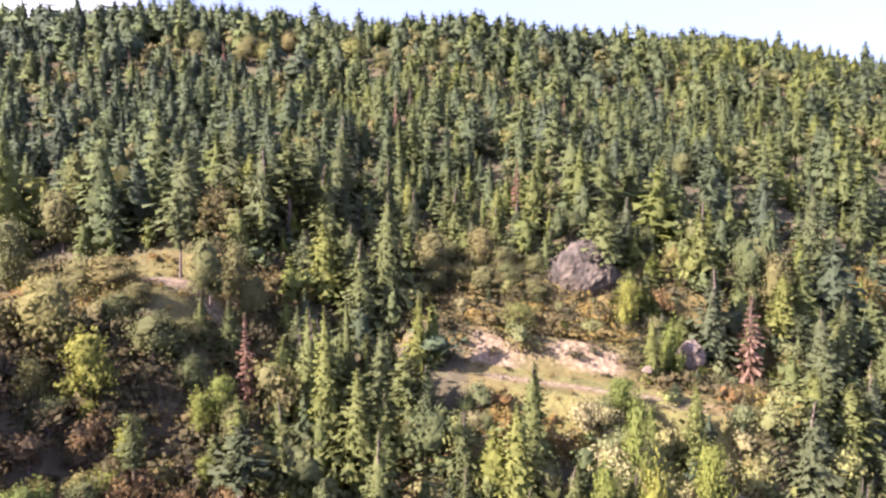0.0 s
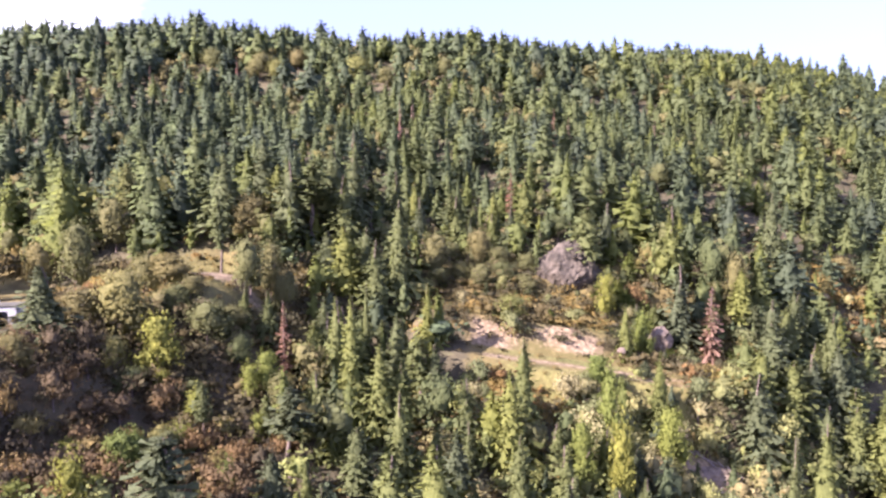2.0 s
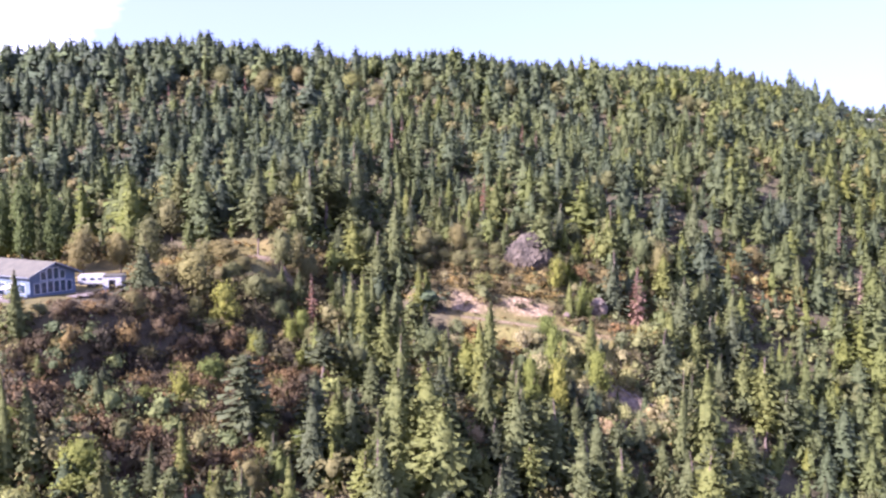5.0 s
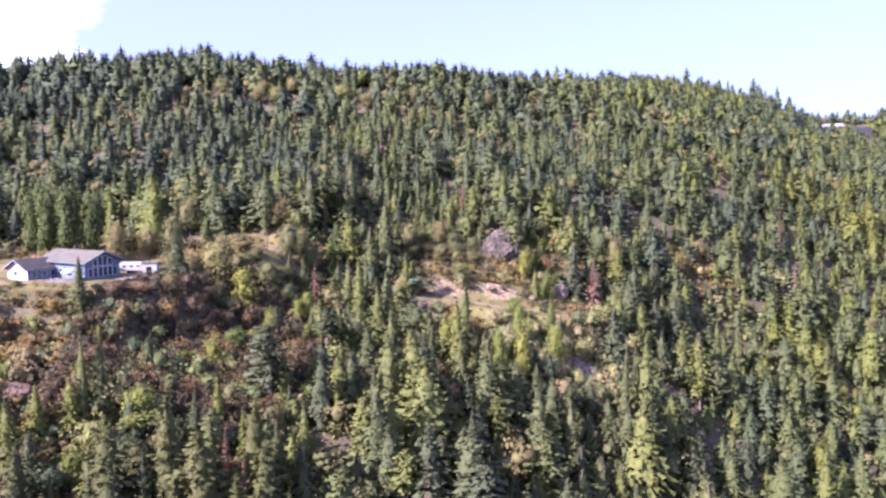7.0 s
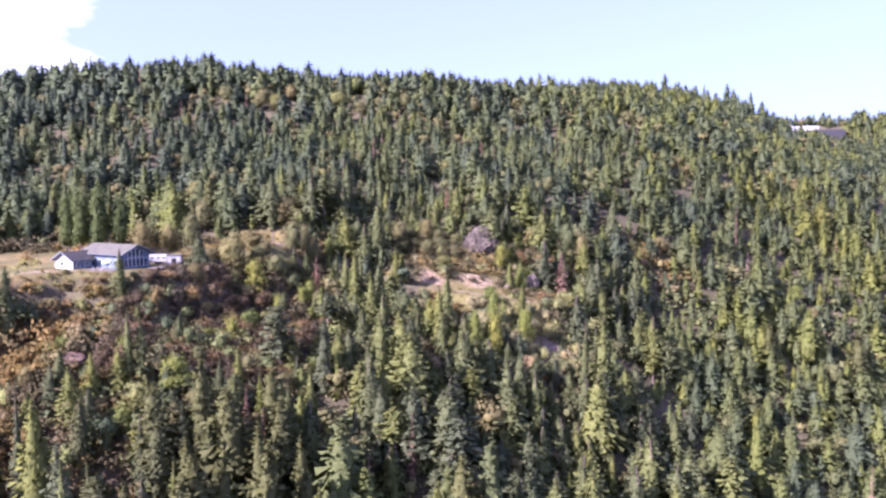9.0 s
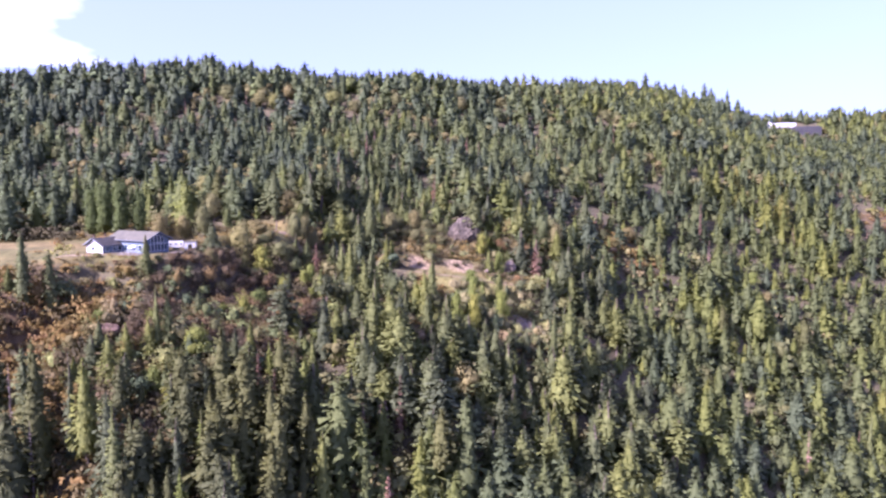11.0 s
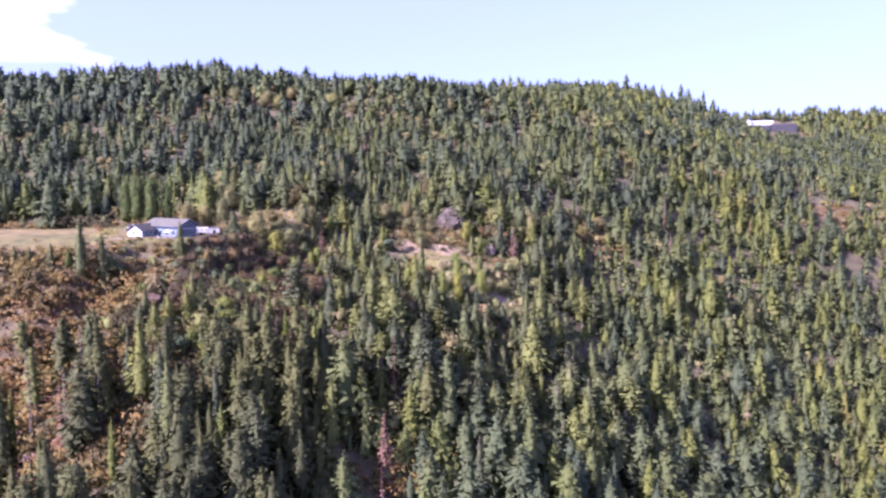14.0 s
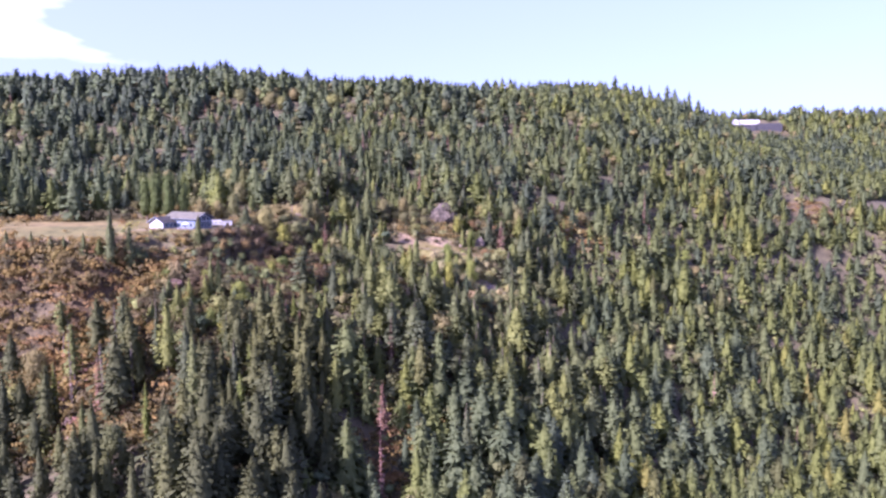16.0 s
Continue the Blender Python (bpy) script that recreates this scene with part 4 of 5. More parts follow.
# bushes along the brow beside the house
for _x, _y, _t, _w, _k in ((-64.5, 56.2, 40.9, 6.4, "bush0"), (-68.6, 55.6, 40.6, 4.4, "shrub1"), (-61.0, 58.0, 40.4, 5.6, "bush1"), (-58.6, 61.5, 40.6, 5.4, "bush2"), (-56.2, 65.5, 41.2, 5.6, "bush0"),
                           (-54.2, 69.0, 41.2, 5.6, "bush2"), (-76.5, 54.8, 39.4, 4.4, "bush2"), (-80.5, 55.0, 39.2, 4.0, "bush1"), (-52.0, 74.0, 41.0, 5.6, "bush1"), (-62.4, 53.0, 37.0, 5.4, "bush2"),
                           (-66.6, 52.0, 36.0, 5.0, "bush1"), (-58.0, 55.5, 36.0, 6.0, "bush0"), (-55.0, 59.0, 36.4, 5.6, "bush1"), (-86.5, 57.0, 41.2, 3.4, "shrub2"), (-70.4, 50.0, 34.0, 5.0, "bush0"), (-51.5, 64.0, 37.0, 5.4, "bush2")):
    plant_top(_k, _x, _y, _t, _w, 1.5)

# ---- the woods ----
wood_rng = np.random.default_rng(3)


def clear_of(x, y):
    """Where the woods leave the ground open: 0 open, 1 wooded."""
    front = brow_line(x)
    field = step(-225, -215, x) * (1 - step(-56, -50, x)) * step(front - 4, front, y) * (1 - step(112, 118, y))
    low = 30 - 16 * (1 - step(-104, -88, x))
    brow = step(-170, -150, x) * (1 - step(-40, -28, x)) * step(low, low + 12, y) * (1 - step(58, 62, y))
    gully = step(-64, -60, x) * (1 - step(-28, -24, x)) * step(50, 56, y) * (1 - step(112, 118, y))
    yr, zr = road_line(x)
    d = y - yr
    track = np.maximum(step(1, 4, x) * (1 - step(48, 54, x)) * step(-3.5, -2.0, d) * (1 - step(6, 9, d)), 1.5 * np.exp(-(((x - 15) / 9) ** 2 + ((y - 92) / 6) ** 2)))
    glade = step(-8, -4, x) * (1 - step(44, 50, x)) * step(102, 104, y) * (1 - step(128, 136, y))
    right = np.exp(-(((x - 300) / 17) ** 2 + ((y - 241) / 8) ** 2)) * 1.3
    yard = np.maximum.reduce([np.exp(-(((x - 474) / 38) ** 2 + ((y - 615) / 50) ** 2)), np.exp(-(((x - 446) / 22) ** 2 + ((y - 590) / 34) ** 2)), np.exp(-(((x - 490) / 34) ** 2 + ((y - 664) / 20) ** 2))]) * 1.9
    ravine = 1.3 * np.exp(-(((x - 112) / 8) ** 2 + ((y - 45) / 6) ** 2))
    lone = 1.2 * np.maximum(np.exp(-(((x + 2) / 8) ** 2 + ((y + 1) / 10) ** 2)), np.exp(-(((x + 94) / 9) ** 2 + ((y - 10) / 9) ** 2)))
    dead = step(40, 43, x) * (1 - step(57, 60, x)) * step(97, 99, y) * (1 - step(113, 117, y))
    thin = 0.6 * step(-135, -125, x) * (1 - step(-66, -50, x)) * (1 - step(34, 44, y))
    return 1 - np.clip(np.maximum.reduce([lone, thin, dead, field, brow, gully, track, glade, right, yard, ravine]), 0, 1)


def cap(x, y):
    """Low young growth just below the track, the lane and the house."""
    c = np.full(len(x), 40.0)
    under = (x > -1) & (x < 50) & (y > 50) & (y < 99)
    bluff = (x > 40 - 0.35 * np.clip(88 - y, 0, 20)) & (x < 52) & (y > 66) & (y < 91)
    c = np.where(bluff, np.maximum(13.0 + 0.36 * (91 - y) - height(x, y), 2.0), c)
    c = np.where((x > -92) & (x < -30) & (y > 22) & (y < 50), 9.0, c)
    under &= ~bluff
    return np.where(under, np.maximum(29.8 - 0.145 * x + 0.33 * (98.5 - y) - height(x, y), 2.5), c)


def jitter(x0, x1, y0, y1, gap):
    nx_, ny_ = int((x1 - x0) / gap), int((y1 - y0) / gap)
    a, b = np.meshgrid(np.arange(nx_), np.arange(ny_))
    b = b.astype(float)
    x = x0 + (a + (b % 2) * 0.5 + wood_rng.uniform(-0.42, 0.42, a.shape)) * gap
    y = y0 + (b + wood_rng.uniform(-0.42, 0.42, a.shape)) * gap
    return x.ravel(), y.ravel()


def in_sight(x, y, margin=14.0):
    """The wedge of hillside that the flight line looks over."""
    return (x > -0.58 * (y + 202) - margin) & (x < 0.80 * (y + 202) + margin)


_places = []
for x0, x1, y0, y1, gap in ((-190, 330, -40, 150, 5.2), (-118, -12, -36, 34, 9.5), (-330, 520, 150, 330, 5.5), (-420, 760, 330, 560, 7.4), (-100, 900, 560, 800, 8.2)):
    _x, _y = jitter(x0, x1, y0, y1, gap)
    _places.append(np.stack([_x, _y], 1))
_places = np.concatenate(_places)
_x, _y = _places[:, 0], _places[:, 1]
_ok = in_sight(_x, _y) & (wood_rng.random(len(_x)) < clear_of(_x, _y) * np.clip(0.95 + 0.4 * relief(_x, _y, 8.0), 0.5, 0.98))
_x, _y = _x[_ok], _y[_ok]
# none where the crest hides the whole tree from the valley's side
_back = np.zeros(len(_x))
for _f in np.linspace(0.55, 0.985, 24):
    _back = np.maximum(_back, (height(_x * _f, -200 + (_y + 200) * _f) + 4.0 - 60) / _f)
_seen = (height(_x, _y) + 17.0 - 60 > _back) | (_y < 250)
_x, _y = _x[_seen], _y[_seen]
_pl = np.array(PLACED)
_gap = np.min(np.hypot(_x[:, None] - _pl[None, :, 0], _y[:, None] - _pl[None, :, 1]) - _pl[None, :, 2] * 0.75, axis=1)
_tan = np.array([p[:2] for p in PLACED if p[1] > 140])
_shut = np.min(np.hypot((_x[:, None] - _tan[None, :, 0]) / 4.5, (_y[:, None] - _tan[None, :, 1] + 7.0) / 8.0), axis=1)
# the dead conifer at the foot of the slope stands free
_free = (_gap > 0.8) & (_shut > 1.0) & ~((np.abs(_x + 1.5) < 6.5) & (_y > -9) & (_y < 8))
_x, _y = _x[_free], _y[_free]
_z = height(_x, _y)
_h = np.clip(wood_rng.normal(14.4, 4.6, len(_x)), 5.0, 25.0) * (1 + 0.12 * relief(_x, _y, 17.0))
_h = np.where(_y > 290, 8.2 + 0.42 * _h + 2.2 * (1 - step(-110, -40, _x)) + 3.5 * step(330, 430, _x), _h * (1 - 0.22 * step(120, 170, _y)) * (1 + 0.16 * (1 - step(40, 90, _y)) + 0.12 * (1 - step(-50, 0, _x)) * (1 - step(25, 55, _y))))
_h = np.minimum(_h, cap(_x, _y) * wood_rng.uniform(0.6, 1.0, len(_x)))
# low growth down the slope in front of the ridge house
_h = np.where((_y > 430) & (_y < 640) & (np.abs(_x - 2.0 - 0.62 * (_y + 118)) < 20.0), _h * 0.5, _h)
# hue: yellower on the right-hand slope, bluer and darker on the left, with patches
# the far slope shifts bluer: distance haze put into the tint
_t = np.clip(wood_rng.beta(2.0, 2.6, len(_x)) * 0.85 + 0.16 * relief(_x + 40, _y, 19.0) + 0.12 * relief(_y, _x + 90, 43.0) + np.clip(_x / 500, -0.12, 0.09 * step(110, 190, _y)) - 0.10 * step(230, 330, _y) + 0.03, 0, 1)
_leafy = (wood_rng.random(len(_x)) < 0.15 + 0.34 * ((_x < -20) & (_y < 48) & (_y > 22)) + 0.07 * ((_x > -40) & (_y < 140)) + 0.04 * (_x > 60) + 0.10 * (relief(_x, _y + 30, 15.0) > 0.55) + 0.34 * ((_y > 245) & (_y < 305) & (_x < 40) & (_x > -130) & (relief(_x, _y, 9.0) > 0.1)))


def scatter(name, label, category, templates, idx, mat, squash=(0.85, 1.2)):
    """Many plants joined in one mesh, each turned, sized and tinted on its own."""
    V, F, T, N, o = [], [], [], [], 0
    which = wood_rng.integers(0, len(templates), len(idx))
    for i, k in zip(idx, which):
        tv, tf, tn, th = templates[k]
        s = _h[i] / th
        a = wood_rng.uniform(0, 6.283)
        c, sn = math.cos(a) * s, math.sin(a) * s
        w = wood_rng.uniform(*squash) * (1.0 if s < 1 else s ** -0.35)
        v = np.empty_like(tv)
        v[:, 0] = (tv[:, 0] * c - tv[:, 1] * sn) * w + _x[i]
        v[:, 1] = (tv[:, 0] * sn + tv[:, 1] * c) * w + _y[i]
        v[:, 2] = tv[:, 2] * s + _z[i] - 0.15
        V.append(v)
        N.append(np.stack([(tn[:, 0] * c - tn[:, 1] * sn) / s, (tn[:, 0] * sn + tn[:, 1] * c) / s, tn[:, 2]], 1))
        F.append(tf + o)
        T.append(np.full(len(v), _t[i]))
        o += len(v)
    if not V:
        return
    me = fast_mesh(name, np.concatenate(V), np.concatenate(F), mat, np.concatenate(T), False, np.concatenate(N))
    tagged(new(name, me), label, category, kind="stuff")


_near = [i for i in np.argsort(np.hypot(_x - 10, _y - 70)) if not _leafy[i] and -75 < _x[i] < 125 and 26 < _y[i] < 150][:205]
for i in _near:
    plant(f"fir{int(wood_rng.integers(0, 6))}" if wood_rng.random() < 0.9 else f"pine{int(wood_rng.integers(0, 3))}", float(_x[i]), float(_y[i]), float(_h[i]) * 0.92, float(_h[i]) * wood_rng.uniform(0.46, 0.62))
_rest = np.ones(len(_x), bool)
_rest[_near] = False


def small_fir(seed, low, wide, power, whorls, per, blades, rings, sides, droop, slim, span=0.72):
    crown = conifer_crown(seed, 18.0, wide, low, whorls, per, blades, power, 0.3, 0.52, rings, sides, droop, slim, span)
    return *joined([crown, outward(*stem(np.random.default_rng(seed), 16.5, 0.24, 0.04, 3, 1))]), 18.0


NEAR = [small_fir(200 + k, (0.04, 0.06, 0.03, 0.12, 0.26, 0.08, 0.05, 0.16)[k], (8.6, 9.6, 7.6, 9.2, 8.4, 10.2, 8.2, 9.6)[k], (0.85, 0.95, 1.0, 0.8, 0.7, 0.82, 0.9, 0.75)[k], (23, 22, 25, 21, 17, 21, 24, 19)[k], 6, 4, 5, 6, (0.6, 0.5, 0.4, 0.65, 0.35, 0.55, 0.45, 0.5)[k], 0.29, 0.48) for k in range(8)]
MID = [small_fir(210 + k, (0.04, 0.06, 0.03, 0.12, 0.26, 0.08)[k], (8.2, 9.2, 7.4, 8.6, 8.0, 9.6)[k], (0.85, 0.95, 1.0, 0.8, 0.7, 0.8)[k], 16, 6, 3, 4, 5, (0.55, 0.5, 0.4, 0.6, 0.35, 0.5)[k], 0.34, 0.55) for k in range(6)]
FAR = [small_fir(220 + k, (0.05, 0.08, 0.04, 0.25, 0.12)[k], (9.0, 10.2, 8.2, 9.4, 10.6)[k], (0.72, 0.8, 0.86, 0.55, 0.62)[k], 11, 5, 2, 3, 5, (0.55, 0.5, 0.4, 0.4, 0.5)[k], 0.46) for k in range(5)]
PINE = [small_fir(226 + k, (0.38, 0.28, 0.42, 0.33)[k], (8.0, 9.0, 7.4, 8.4)[k], (0.55, 0.6, 0.5, 0.6)[k], 16, 7, 7, 5, 6, 0.3, 0.27, 0.4) for k in range(4)]
FINE = [small_fir(300 + k, (0.05, 0.14, 0.03, 0.22)[k], (7.6, 8.4, 7.0, 7.8)[k], (0.9, 0.8, 1.0, 0.7)[k], 28, 6, 6, 7, 7, (0.6, 0.5, 0.45, 0.4)[k], 0.25, 0.34) for k in range(4)]
DEAD = []
for k in range(2):
    DEAD.append((*joined([conifer_crown(230 + k, 18.0, 6.0, 0.08, 18, 5, 3, 0.8, 0.5, 0.0, droop=0.7, slim=0.16), outward(*stem(np.random.default_rng(k), 17.8, 0.22, 0.03, 4, 2))]), 18.0))
ROUND = []
CLOSE = []
for k in range(4):
    ROUND.append((*leafy_crown(240 + k, 8.0, 7.0, 0.0, 8, 42, 0.72, core=2, fill=0.6, loose=1.3), 8.0))
    CLOSE.append((*leafy_crown(245 + k, 8.0, 7.0, 0.0, 10, 220, 0.36, core=3, fill=0.55, loose=1.3), 8.0))
_idx = np.arange(len(_x))
_dead = _rest & ~_leafy & (wood_rng.random(len(_x)) < 0.014)
_rest &= ~_dead
_h = np.where(_dead, _h * 0.9, _h)
scatter("dead_conifers", "scattered dead conifers with rusty needles in the woods", "dead trees", DEAD, _idx[_dead], M_RUST_WOODS, (0.5, 0.75))
_pine = _rest & ~_leafy & (wood_rng.random(len(_x)) < np.where((_x < -15) & (_y < 55), 0.25, 0.06)) & (_y < 130)
# haze in the tint again: less yellow uphill, kept lighter on the right
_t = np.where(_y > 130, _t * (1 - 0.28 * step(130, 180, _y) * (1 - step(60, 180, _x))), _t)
_t = np.where(_pine, np.clip(_t + 0.12, 0.25, 0.7), _t)
scatter("pine_woods", "open stand of olive-green pines with bare lower trunks", "pine woods", PINE, _idx[_pine], M_FIR_LOW, (0.85, 1.2))
_low = (_x < -15) & (_y < 48)
scatter("conifer_woods", "tall conifers at the foot of the slope", "woods", FINE, _idx[_rest & ~_leafy & ~_pine & _low], M_FIR_LOW, (0.95, 1.8))
scatter("conifer_woods", "dense conifer woods on the lower hillside", "woods", NEAR, _idx[_rest & ~_leafy & ~_pine & ~_low & (_y < 130)], M_FIR_WOODS, (1.2, 1.85))
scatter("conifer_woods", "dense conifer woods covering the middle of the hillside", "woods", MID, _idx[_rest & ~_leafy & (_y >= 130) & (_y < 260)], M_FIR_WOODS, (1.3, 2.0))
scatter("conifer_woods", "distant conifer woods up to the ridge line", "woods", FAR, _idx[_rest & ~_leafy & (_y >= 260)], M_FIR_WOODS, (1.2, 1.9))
# young conifers in the gaps
_all = (_x, _y, _z, _h, _t)
_x, _y = jitter(-60, 330, -40, 170, 6.6)
_ok = in_sight(_x, _y) & ~((np.abs(_x + 1.5) < 6.5) & (_y > -9) & (_y < 8)) & (wood_rng.random(len(_x)) < 0.85 * clear_of(_x, _y))
_x, _y = _x[_ok], _y[_ok]
_z = height(_x, _y)
_h = np.minimum(wood_rng.triangular(4.0, 7.5, 13.0, len(_x)), cap(_x, _y))
_t = np.clip(wood_rng.beta(2.0, 2.0, len(_x)) * 0.9 + 0.12 * relief(_x + 40, _y, 19.0), 0, 1)
scatter("young_conifers", "young conifers filling the gaps on the lower slope", "conifers", FAR, np.arange(len(_x)), M_FIR_WOODS, (0.9, 1.3))
_x, _y, _z, _h, _t = _all
_h = np.where(_leafy, _h * 0.55, _h)
_t = np.where(_leafy, np.where(_y > 225, 0.45 + 0.4 * wood_rng.random(len(_t)), np.where(_x > 60, 0.35 * wood_rng.random(len(_t)), wood_rng.random(len(_t)))), _t)
scatter("autumn_thicket", "olive and ochre broadleaf clumps between the conifers", "thicket", ROUND, _idx[_rest & _leafy & (_y >= 115)], M_LEAF_WOODS, (0.9, 1.4))
scatter("autumn_thicket", "green and ochre broadleaf trees on the lower slope", "thicket", CLOSE, _idx[_rest & _leafy & (_y < 115)], M_LEAF_WOODS, (0.8, 1.2))

# low green growth under and between the conifers
_x, _y = jitter(-118, 330, -40, 175, 7.7)
_ok = in_sight(_x, _y) & (wood_rng.random(len(_x)) < clear_of(_x, _y))
_x, _y = _x[_ok], _y[_ok]
_z = height(_x, _y)
_h = np.minimum(wood_rng.triangular(2.0, 3.4, 7.0, len(_x)), cap(_x, _y))
_t = np.clip(wood_rng.beta(1.6, 1.8, len(_x)) + 0.15 * relief(_x, _y, 13.0), 0, 1)
UNDER = [(*leafy_crown(250 + k, 5.0, 7.4, 0.0, 7, 60, 0.48, core=1, fill=0.6), 5.0) for k in range(3)]
scatter("undergrowth", "green and yellowing undergrowth between the conifers", "undergrowth", UNDER, np.arange(len(_x)), M_UNDER, (0.9, 1.5))

# taller thickets on the brow: orange towards the field, yellow-green below the house
_x, _y = jitter(-165, -26, 12, 60, 4.3)
_ok = in_sight(_x, _y) & (wood_rng.random(len(_x)) < 0.75 * (1 - clear_of(_x, _y)) + 0.25)
_x, _y = _x[_ok], _y[_ok]
_z = height(_x, _y)
_h = np.minimum(wood_rng.triangular(2.4, 4.6, 9.5, len(_x)), np.maximum(38.5 - _z, 1.5))
_t = wood_rng.random(len(_x)) * 0.95
CLUMP = [(*leafy_crown(270 + k, 6.0, 6.4, 0.0, 9, 230, 0.28, core=3, fill=0.6, loose=1.4), 6.0) for k in range(4)]
_side = _x + wood_rng.normal(0, 12, len(_x)) < -88
scatter("autumn_thicket", "tall orange and ochre thicket on the brow", "thicket", CLUMP, np.arange(len(_x))[_side], M_BRUSH_WOODS, (0.8, 1.3))
scatter("autumn_thicket", "yellow-green and olive thicket below the house", "thicket", CLUMP, np.arange(len(_x))[~_side], M_UNDER, (0.8, 1.3))

# yellow-green young growth on the slope under the track
_x, _y = jitter(-6, 78, 38, 98, 4.4)
_most = cap(_x, _y)
_keep = (wood_rng.random(len(_x)) < 0.8) & ~(np.hypot((_x - 14) / 7, (_y - 93) / 5) < 1.0) & ~(np.hypot((_x - 46) / 7, (_y - 87.5) / 4) < 1.0) & (_y < 97 - 0.02 * _x)
_x, _y, _most = _x[_keep], _y[_keep], _most[_keep]
_z = height(_x, _y)
_h = np.minimum(wood_rng.triangular(2.2, 4.2, 8.5, len(_x)), _most)
_t = np.clip(wood_rng.beta(2.0, 2.0, len(_x)) + 0.1, 0, 1)
scatter("young_thicket", "yellow-green young trees and bushes under the track", "thicket", CLUMP, np.arange(len(_x)), M_UNDER, (0.7, 1.2))

# ---- brush on the dry slopes ----
_x, _y = jitter(-175, 66, -8, 138, 2.35)
_open = 1 - clear_of(_x, _y)
_yr, _zr = road_line(_x)
_front = brow_line(_x)
_keep = in_sight(_x, _y) & (wood_rng.random(len(_x)) < np.maximum(_open, np.where(((_x < -45) & (_y < 60)) | ((_x < -28) & (_y < 60) & (_y > 14)) | ((_x > 28) & (_y > 106)), 0.75, np.where(_y > 14, 0.18, 0.0))) * 0.97)
_keep &= ~((_x > 4) & (_x < 33) & (_y > 104) & (_y < 108.6 + 0.05 * (_x - 10)) & (wood_rng.random(len(_x)) < 0.6))
_keep &= ~((_y - _yr < 2.8) & (_y - _yr > -2.4) & (_x > 3) & (_x < 44))
_keep &= ~((_y > _front + 1.5) & (_y < 112) & (_x < -66) & (wood_rng.random(len(_x)) < 0.985))
_keep &= ~((np.hypot((_x + 79) / 15, (_y - 71) / 11.5) < 1.0))
_keep &= ~((np.hypot((_x + 42) / 9, (_y - 99.5) / 3.6) < 1.0)) & ~(np.hypot((_x - 28) / 8, (_y - 130) / 5) < 1.0)
_keep &= ~(np.hypot((_x - 46) / 7, (_y - 87.5) / 4) < 1.0)
_x, _y = _x[_keep], _y[_keep]
_z = height(_x, _y)
_h = wood_rng.triangular(1.2, 2.6, 5.4, len(_x)) * (1 + 0.4 * relief(_x, _y, 8.0))
_h = np.where((_y > 100) & (_x > -8), _h * 0.75, _h)
_h = np.where((_x < -26) & (_y < 62), _h * 1.5, _h)
_h = np.where((_x > -108) & (_x < -58) & (_y > 48) & (_y < 60), np.minimum(_h, 1.1 + 0.17 * (60 - _y)), _h)
_h = np.where((_y > 66) & (_x < -20) & (_x > -66), _h * 0.9, _h)
_t = np.clip(wood_rng.beta(1.5, 1.5, len(_x)) + 0.25 * relief(_x, _y, 9.0) - np.where((_y > 98), 0.42, 0.04), 0, 1)
_h = np.where((_x > -72) & (_x < -54) & (_y > 63) & (_y < 80), np.minimum(_h, 1.3), _h)
_h = np.where((_x < -50) & (_y > _front[_keep] - 16) & (_y < _front[_keep] + 8), np.minimum(_h, np.maximum(38.9 - _z, 0.9)), _h)
_h = np.minimum(_h, np.where(_x < -62, 5.2, 4.0))
_h = np.where((_x > -58) & (_x < -33) & (_y > 90) & (_y < 114), np.minimum(_h, 1.1), _h)
_verge = (_x > 2) & (_x < 44) & (_y - road_line(_x)[0] < 6.0) & (_y - road_line(_x)[0] > -5.5)
_h = np.where(_verge, np.minimum(_h, 0.75), _h)
# brush in the hollow is darkened: the hill's shade put into its tint
_t = np.where((_x > -60) & (_x < -18) & (_y < 92), _t * 0.27, _t)
_t = np.where((_x < -58) & (_y < 30), _t * 0.75, _t)
_t = np.where((_x < -58) & (_x > -84) & (_y >= 30) & (_y < 50), _t * 0.62, _t)
_t = np.where(_verge, 0.28 + 0.15 * _t, _t)
SCRUB = []
for k in range(4):
    SCRUB.append((*leafy_crown(260 + k, 2.4, 4.4, 0.0, 7, 62, 0.335, False, 0.5, 0.9, core=1, fill=0.45, loose=1.45), 2.4))
_some = [i for i in wood_rng.permutation(len(_x)) if -70 < _x[i] < -20 and 38 < _y[i] < 74][:190]
for i in _some:
    plant(f"bush{int(wood_rng.integers(0, 3))}", float(_x[i]), float(_y[i]), float(_h[i]) * 1.15)
_m = np.ones(len(_x), bool)
_m[_some] = False
scatter("autumn_brush", "rust, ochre and olive autumn brush on the slope", "brush", SCRUB, np.arange(len(_x))[_m], M_BRUSH_WOODS, (0.9, 1.8))

# dry pinkish-grey brush among the snags at the foot of the slope
_x, _y = jitter(-112, -78, -8, 26, 2.6)
_keep = (np.hypot((_x + 94) / 13, (_y - 9) / 13) < 1.0) & (wood_rng.random(len(_x)) < 0.8)
_x, _y = _x[_keep], _y[_keep]
_z = height(_x, _y)
_h = wood_rng.triangular(1.4, 2.6, 5.0, len(_x))
_t = wood_rng.random(len(_x))
scatter("dry_brush", "dry pinkish-grey brush among bare snags", "brush", SCRUB, np.arange(len(_x)), M_RUST_WOODS, (0.8, 1.4))

